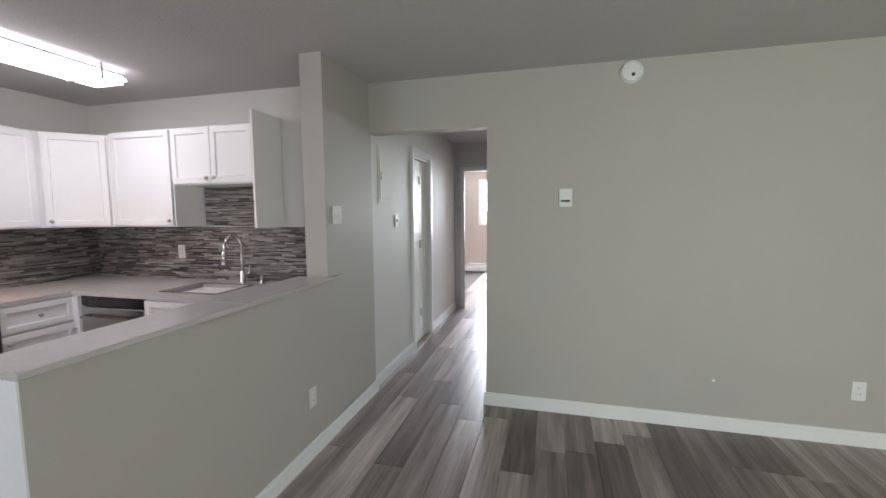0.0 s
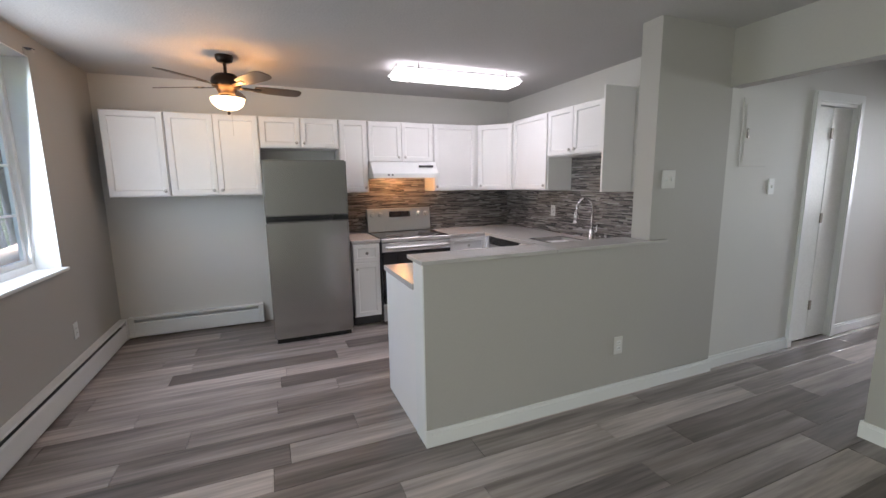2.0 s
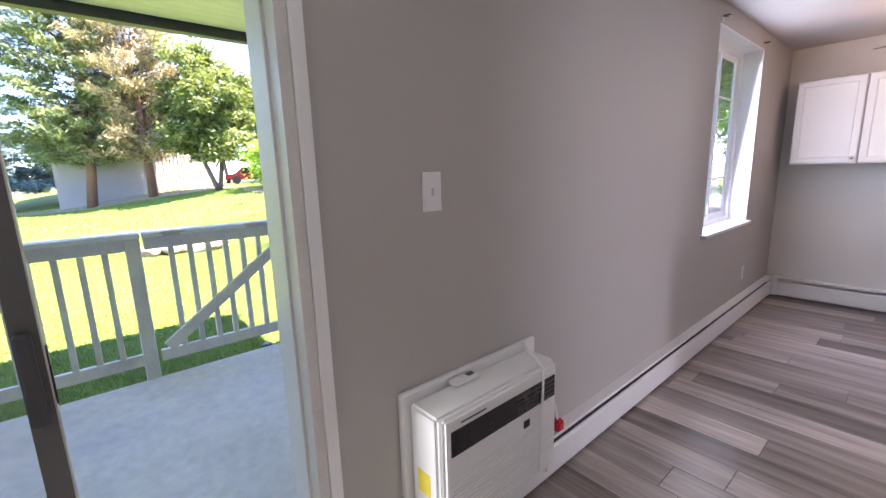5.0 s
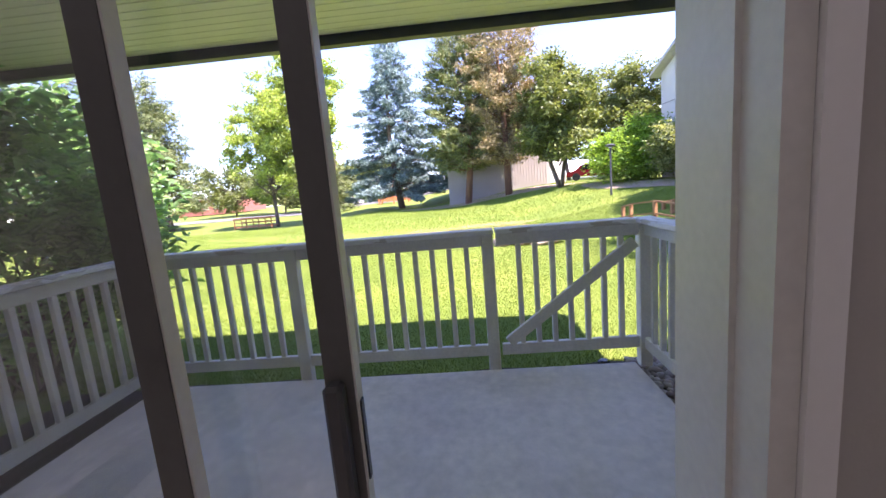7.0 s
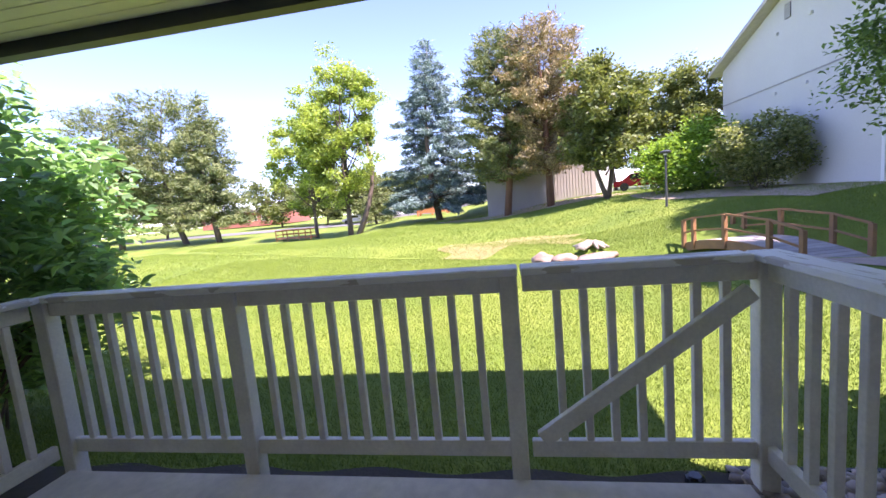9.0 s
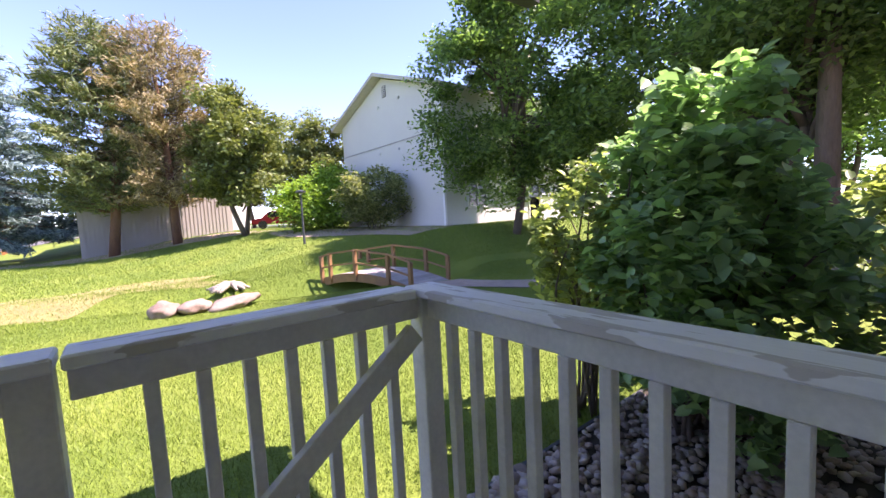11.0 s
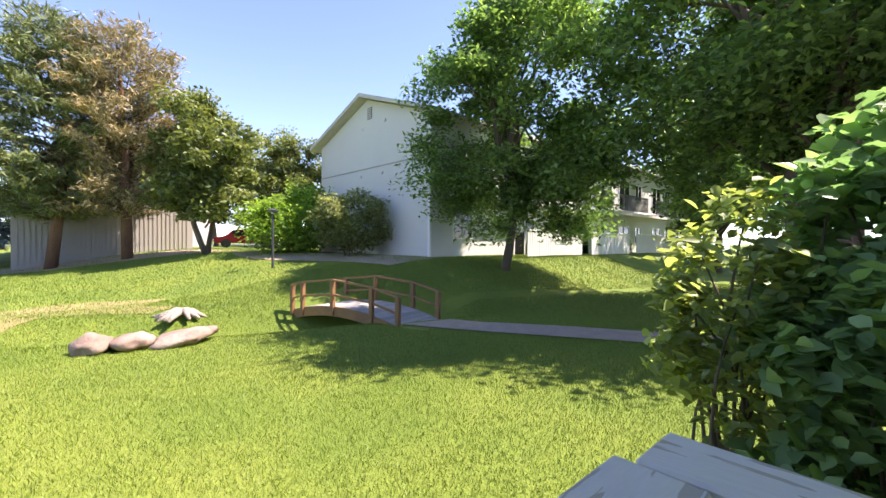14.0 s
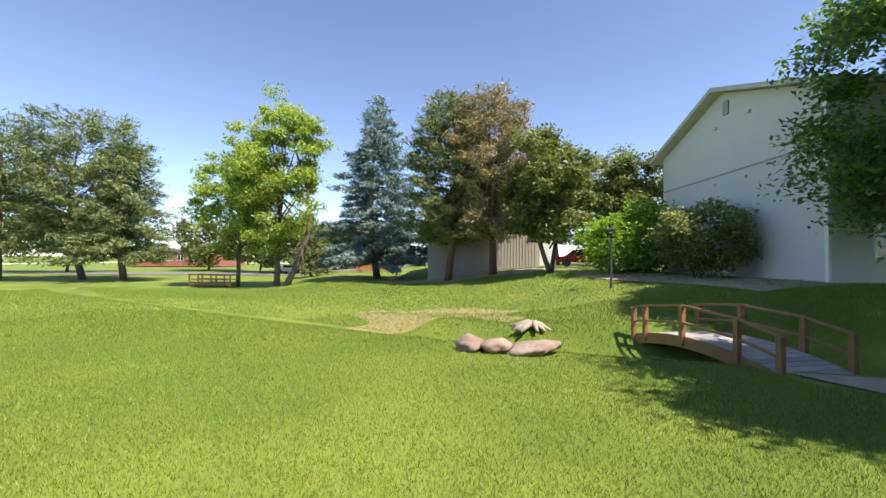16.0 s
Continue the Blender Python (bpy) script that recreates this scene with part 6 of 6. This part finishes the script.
# white entrance block and parking beyond
wb = house("apartment_building", -50, -40, 1.8, 4.2, 0.2, 4.4, 5.2, STUCCO, "white building beyond the parking lot", "x")


def car(x, y, rz, paint, label):
    c = thing("car", (x, y, ground(x, y)), label, "car")
    z = ground(x, y)
    m = pose(x, y, z, 0, 0, rz)
    prof = [(-2.2, 0.35), (-2.2, 0.75), (-1.5, 0.85), (-0.9, 1.35), (0.7, 1.38), (1.3, 0.92), (2.1, 0.80), (2.2, 0.35)]
    b = bmesh.new()
    l = [b.verts.new((u, -0.85, w)) for u, w in prof]
    r = [b.verts.new((u, 0.85, w)) for u, w in prof]
    for i in range(len(prof)):
        b.faces.new([l[i], l[(i + 1) % 8], r[(i + 1) % 8], r[i]])
    b.faces.new(l[::-1])
    b.faces.new(r)
    bmesh.ops.recalc_face_normals(b, faces=b.faces)
    soft(b, 0.06, 2)
    bmesh.ops.transform(b, matrix=m, verts=b.verts)
    part("body", b, paint, c)
    for s in (-1, 1):
        g = bmesh.new()
        bx(g, -0.95, 0.75, s * 0.855 - 0.01, s * 0.855 + 0.01, 0.92, 1.28, m)
        part("side_window", g, BLACK_GLASS, c, "dark side window")
    for u in (-1.4, 1.4):
        for s in (-0.86, 0.70):
            w = rod(m @ Vector((u, s, 0.33)), m @ Vector((u, s + 0.16, 0.33)), 0.33, 16)
            part("wheel", w, BLACK, c)
    return c


car(-36.0, 5.6, 75, CAR_RED, "dark red parked car near the grey building")
car(-63.0, -23.5, 85, CAR_WHITE, "white parked car along the road")
car(-62.5, -17.0, 80, CAR_GREY, "grey parked car along the road")
car(-63.5, -29.0, 85, CAR_WHITE, "white parked car along the road")
patch("road", ASPHALT, "pale road beyond the lawn", lambda u, v: -56 - 9 * v, lambda u, v: -110 + 150 * u, 60, 4, 0.05)
# timber playground by the road
pg = thing("play_structure", (-50, -13.6, ground(-50, -13.6)), "orange timber play frame near the road", "play structure")
gz = ground(-50, -13.6)
for px_, py_ in ((-50, -16.0), (-50, -14.2), (-50, -12.4), (-51.5, -16.0), (-51.5, -12.4)):
    part("post", box(px_ - 0.1, px_ + 0.1, py_ - 0.1, py_ + 0.1, gz - 0.1, gz + 2.4), ORANGE_WOOD, pg)
part("beam", box(-50.12, -49.88, -16.4, -12.0, gz + 2.4, gz + 2.65), ORANGE_WOOD, pg)
part("beam", box(-51.62, -51.38, -16.4, -12.0, gz + 2.4, gz + 2.65), ORANGE_WOOD, pg)
for k in range(9):
    part("slat", box(-51.9, -49.6, -16.2 + 0.5 * k, -16.1 + 0.5 * k, gz + 2.66, gz + 2.78), ORANGE_WOOD, pg)
part("fence_panel", box(-50.05, -49.95, -15.8, -12.6, gz + 0.3, gz + 0.9), ORANGE_WOOD, pg)
# red building far off
rbuild = house("distant_building", -110, -95, -82, -60, -0.9, 2.6, 3.2, BRICK_FAR, "low red building across the road")
for k in range(8):
    wall_window(rbuild, "x", -95, -81 + 2.6 * k, -79.6 + 2.6 * k, 0.4, 1.7, 1)

# ---- mosaic backsplash ----


def mosaic(name, along, a0, a1, z0, z1, at, face, label, holes=()):
    """Thin glass and stone strips in rows; one joined sheet."""
    rng = np.random.default_rng(len(name) + int(a1 * 10))
    verts, faces = [], []
    z = z0
    while z < z1 - 0.008:
        hgt = min(0.0106, z1 - z)
        a = a0 - rng.uniform(0, 0.1)
        while a < a1:
            w = rng.choice((0.05, 0.09, 0.13, 0.16)) * rng.uniform(0.8, 1.2)
            u0, u1 = max(a, a0) + 0.0008, min(a + w, a1) - 0.0008
            if u1 - u0 > 0.006:
                d = 0.006 + rng.uniform(0, 0.0025)
                i = len(verts)
                for dd in (0.001, d):
                    for u, zz in ((u0, z + 0.0008), (u1, z + 0.0008), (u1, z + hgt - 0.0008), (u0, z + hgt - 0.0008)):
                        verts.append((u, at - dd, zz) if face == "-y" else (at - dd, -u, zz))
                faces += [(i + 4, i + 5, i + 6, i + 7), (i, i + 1, i + 5, i + 4), (i + 1, i + 2, i + 6, i + 5), (i + 2, i + 3, i + 7, i + 6), (i + 3, i, i + 4, i + 7)]
            a += w
        z += 0.0112
    me = bpy.data.meshes.new("tile_strips")
    me.from_pydata(verts, [], faces)
    me.materials.append(MOSAIC)
    back = tagged(part(name, box(a0, a1, at - 0.0012, at - 0.0002, z0, z1) if face == "-y" else box(at - 0.0012, at - 0.0002, -a1, -a0, z0, z1), GROUT), label, kind="structure")
    ob = new("tile_strips", me)
    ob.parent = back
    ob["kind"] = "stuff"
    return back


def mosaic_mat():
    m = bpy.data.materials.new("mosaic_strip")
    m.use_nodes = True
    nt = m.node_tree
    b = nt.nodes["Principled BSDF"]
    g = nt.nodes.new("ShaderNodeNewGeometry")
    r = nt.nodes.new("ShaderNodeValToRGB")
    r.color_ramp.interpolation = "CONSTANT"
    cols = ((0.0, (0.045, 0.04, 0.042)), (0.18, (0.33, 0.31, 0.30)), (0.36, (0.16, 0.145, 0.14)), (0.52, (0.50, 0.49, 0.48)), (0.66, (0.24, 0.215, 0.205)), (0.82, (0.10, 0.095, 0.10)), (0.92, (0.40, 0.37, 0.35)))
    el = r.color_ramp.elements
    while len(el) < len(cols):
        el.new(0.5)
    for e, (p, c) in zip(el, cols):
        e.position, e.color = p, (*c, 1)
    nt.links.new(g.outputs["Random Per Island"], r.inputs[0])
    n = nt.nodes.new("ShaderNodeTexNoise")
    n.inputs["Scale"].default_value = 60
    nt.links.new(g.outputs["Position"], n.inputs["Vector"])
    mx = nt.nodes.new("ShaderNodeMix")
    mx.data_type, mx.blend_type = "RGBA", "MULTIPLY"
    mx.inputs["Factor"].default_value = 0.35
    nt.links.new(r.outputs[0], mx.inputs["A"])
    nt.links.new(n.outputs["Color"], mx.inputs["B"])
    nt.links.new(mx.outputs["Result"], b.inputs["Base Color"])
    b.inputs["Roughness"].default_value = 0.38
    return m


MOSAIC = mosaic_mat()
GROUT = mat("grey_grout", (0.33, 0.32, 0.31), 0.9)
mosaic("backsplash_north", "x", 2.09, KX, CZ + 0.001, UZ0 + 0.32, 0.0, "-y", "grey mosaic strip backsplash behind the range")
mosaic("backsplash_east", "y", 0.011, 2.555, CZ + 0.001, UZ0 - 0.01, KX, "-x", "grey mosaic strip backsplash behind the sink")
mosaic("backsplash_sink", "y", 1.24, 1.978, UZ0 - 0.006, 1.664, KX, "-x", "grey mosaic strip backsplash over the sink")

# ---- cobbles ----
rng_c = np.random.default_rng(8)
COB = [rock_mesh("cobble", 20 + k, 1, 0.22) for k in range(6)]
for me in COB:
    me.materials.append(COBBLE)
    me.polygons.foreach_set("use_smooth", [True] * len(me.polygons))
cob_bed = thing("cobble_bed", (0, 0, 0), "rounded grey and tan river cobbles beside the patio", "cobbles")
n_c = 0
verts, faces = [], []
base_v = np.array([v.co for v in COB[0].vertices])
base_f = [tuple(p.vertices) for p in COB[0].polygons]
for k in range(6500):
    x, y = rng_c.uniform(-2.84, -0.25), rng_c.uniform(-4.10, -0.35)
    if rng_c.uniform() > (1.0 if y < -2.3 else 0.6):
        continue
    s = rng_c.uniform(0.030, 0.052) if y < -3.3 else rng_c.uniform(0.018, 0.036)
    z = ground(x, y) + 0.015 + rng_c.uniform(-0.008, 0.03)
    near = y < -3.2 and n_c < 290
    sc = (s * rng_c.uniform(0.9, 1.4), s * rng_c.uniform(0.8, 1.1), s * 0.62)
    eu = Euler((rng_c.normal() * 0.25, rng_c.normal() * 0.25, rng_c.uniform(0, 6.28)))
    m = Matrix.LocRotScale((x, y, z), eu, sc)
    if near:
        piece("cobble", COB[k % 6], m, cob_bed)
        n_c += 1
    else:
        i = len(verts)
        mm = np.array(m)
        pv = base_v @ mm[:3, :3].T + mm[:3, 3]
        verts += [tuple(p) for p in pv]
        faces += [tuple(a + i for a in f) for f in base_f]
me = bpy.data.meshes.new("cobble_spread")
me.from_pydata(verts, [], faces)
me.polygons.foreach_set("use_smooth", [True] * len(me.polygons))
me.materials.append(COBBLE_S)
ob = new("cobble_spread", me)
ob.parent = cob_bed
ob["kind"] = "stuff"
structure("bed_edging", wall_boxes([(-2.87, -2.845, -4.10, -0.3, -0.26, -0.165)]), FASCIA, "black plastic edging of the cobble bed")

# ---- grass ----


def grass(name, n, x0, x1, y0, y1, h, w, seed, power):
    rg = np.random.default_rng(seed)
    u = rg.uniform(size=n) ** power
    x = x1 + (x0 - x1) * u
    y = rg.uniform(y0, y1, n)
    ok = ~((x > -2.82) & (y > -8.4)) & (np.abs(x - (-10.8 + 0.33 * (y - 0.5) - 0.009 * (y - 0.5) ** 2)) > 0.25)
    tpath = (x + 8.9) / 8.0
    ok &= ~((tpath > -0.02) & (np.abs(y - (0.75 + 2.9 * tpath + 1.6 * tpath * tpath)) < 0.6))
    bx_, by_ = (x - BA.x) * bd.x + (y - BA.y) * bd.y, -(x - BA.x) * bd.y + (y - BA.y) * bd.x
    ok &= ~((bx_ > -0.05) & (bx_ < BL + 0.6) & (np.abs(by_) < 0.72))
    x, y = x[ok], y[ok]
    n = len(x)
    z = np.array([ground(a, b) for a, b in zip(x, y)])
    a = rg.uniform(0, 6.283, n)
    k = 1 + 0.25 * np.clip((-x - 3) / 6, 0, 4)
    hh = h * rg.uniform(0.6, 1.25, n) * (0.8 + 0.2 * k)
    lean = rg.normal(size=(n, 2)) * 0.45 * hh[:, None]
    v = np.empty((n, 3, 3))
    v[:, 0] = np.stack([x - np.cos(a) * w * k / 2, y - np.sin(a) * w * k / 2, z - 0.005], 1)
    v[:, 1] = np.stack([x + np.cos(a) * w * k / 2, y + np.sin(a) * w * k / 2, z - 0.005], 1)
    v[:, 2] = np.stack([x + lean[:, 0], y + lean[:, 1], z + hh], 1)
    me = bpy.data.meshes.new(name)
    me.vertices.add(3 * n)
    me.vertices.foreach_set("co", v.reshape(-1))
    me.loops.add(3 * n)
    me.loops.foreach_set("vertex_index", np.arange(3 * n))
    me.polygons.add(n)
    me.polygons.foreach_set("loop_start", np.arange(0, 3 * n, 3))
    me.update(calc_edges=True)
    me.materials.append(GRASS)
    return tagged(new(name, me), "short green mown grass on the lawn", "grass", kind="stuff")


grass("grass", 720000, -15.5, -2.80, -16.0, 3.6, 0.034, 0.0060, 91, 1.25)
grass("grass", 280000, -34.0, -11.0, -34.0, 5.0, 0.055, 0.012, 92, 1.0)

grass("grass", 90000, -15.5, -3.3, 3.6, 15.0, 0.055, 0.012, 93, 1.0)

# ---- floor planks ----
PL, PWD = 1.22, 0.18
pb = bmesh.new()
bx(pb, 0.0012, PL - 0.0012, 0.0010, PWD - 0.0010, -0.005, 0.0)
bmesh.ops.bevel(pb, geom=[e for e in pb.edges if all(v.co.z > -0.001 for v in e.verts)], offset=0.0012, segments=1, affect="EDGES")
FULL = bpy.data.meshes.new("plank")
pb.to_mesh(FULL)
pb.free()
FULL.materials.append(PLANK)
rng_p = random.Random(4)
n_p = 0
row = 0
y = -8.5
while y < 0.0:
    off = rng_p.uniform(0, PL)
    x = -off
    lim = 4.40
    if -3.62 < y + 0.05 < -2.69:
        lim = 11.1
    while x < lim:
        x0, x1 = max(x, 0.0), min(x + PL, lim)
        if x1 - x0 > 0.02:
            if x1 - x0 > PL - 0.01 and y + PWD < -0.001:
                piece("plank", FULL, Matrix.Translation((x0, y, 0)), floor)
            else:
                q = bmesh.new()
                bx(q, x0 + 0.0012, x1 - 0.0012, y + 0.001, min(y + PWD, 0) - 0.001, -0.005, 0.0)
                part("plank", q, PLANK, floor)
            n_p += 1
        x += PL
    y += PWD
    row += 1
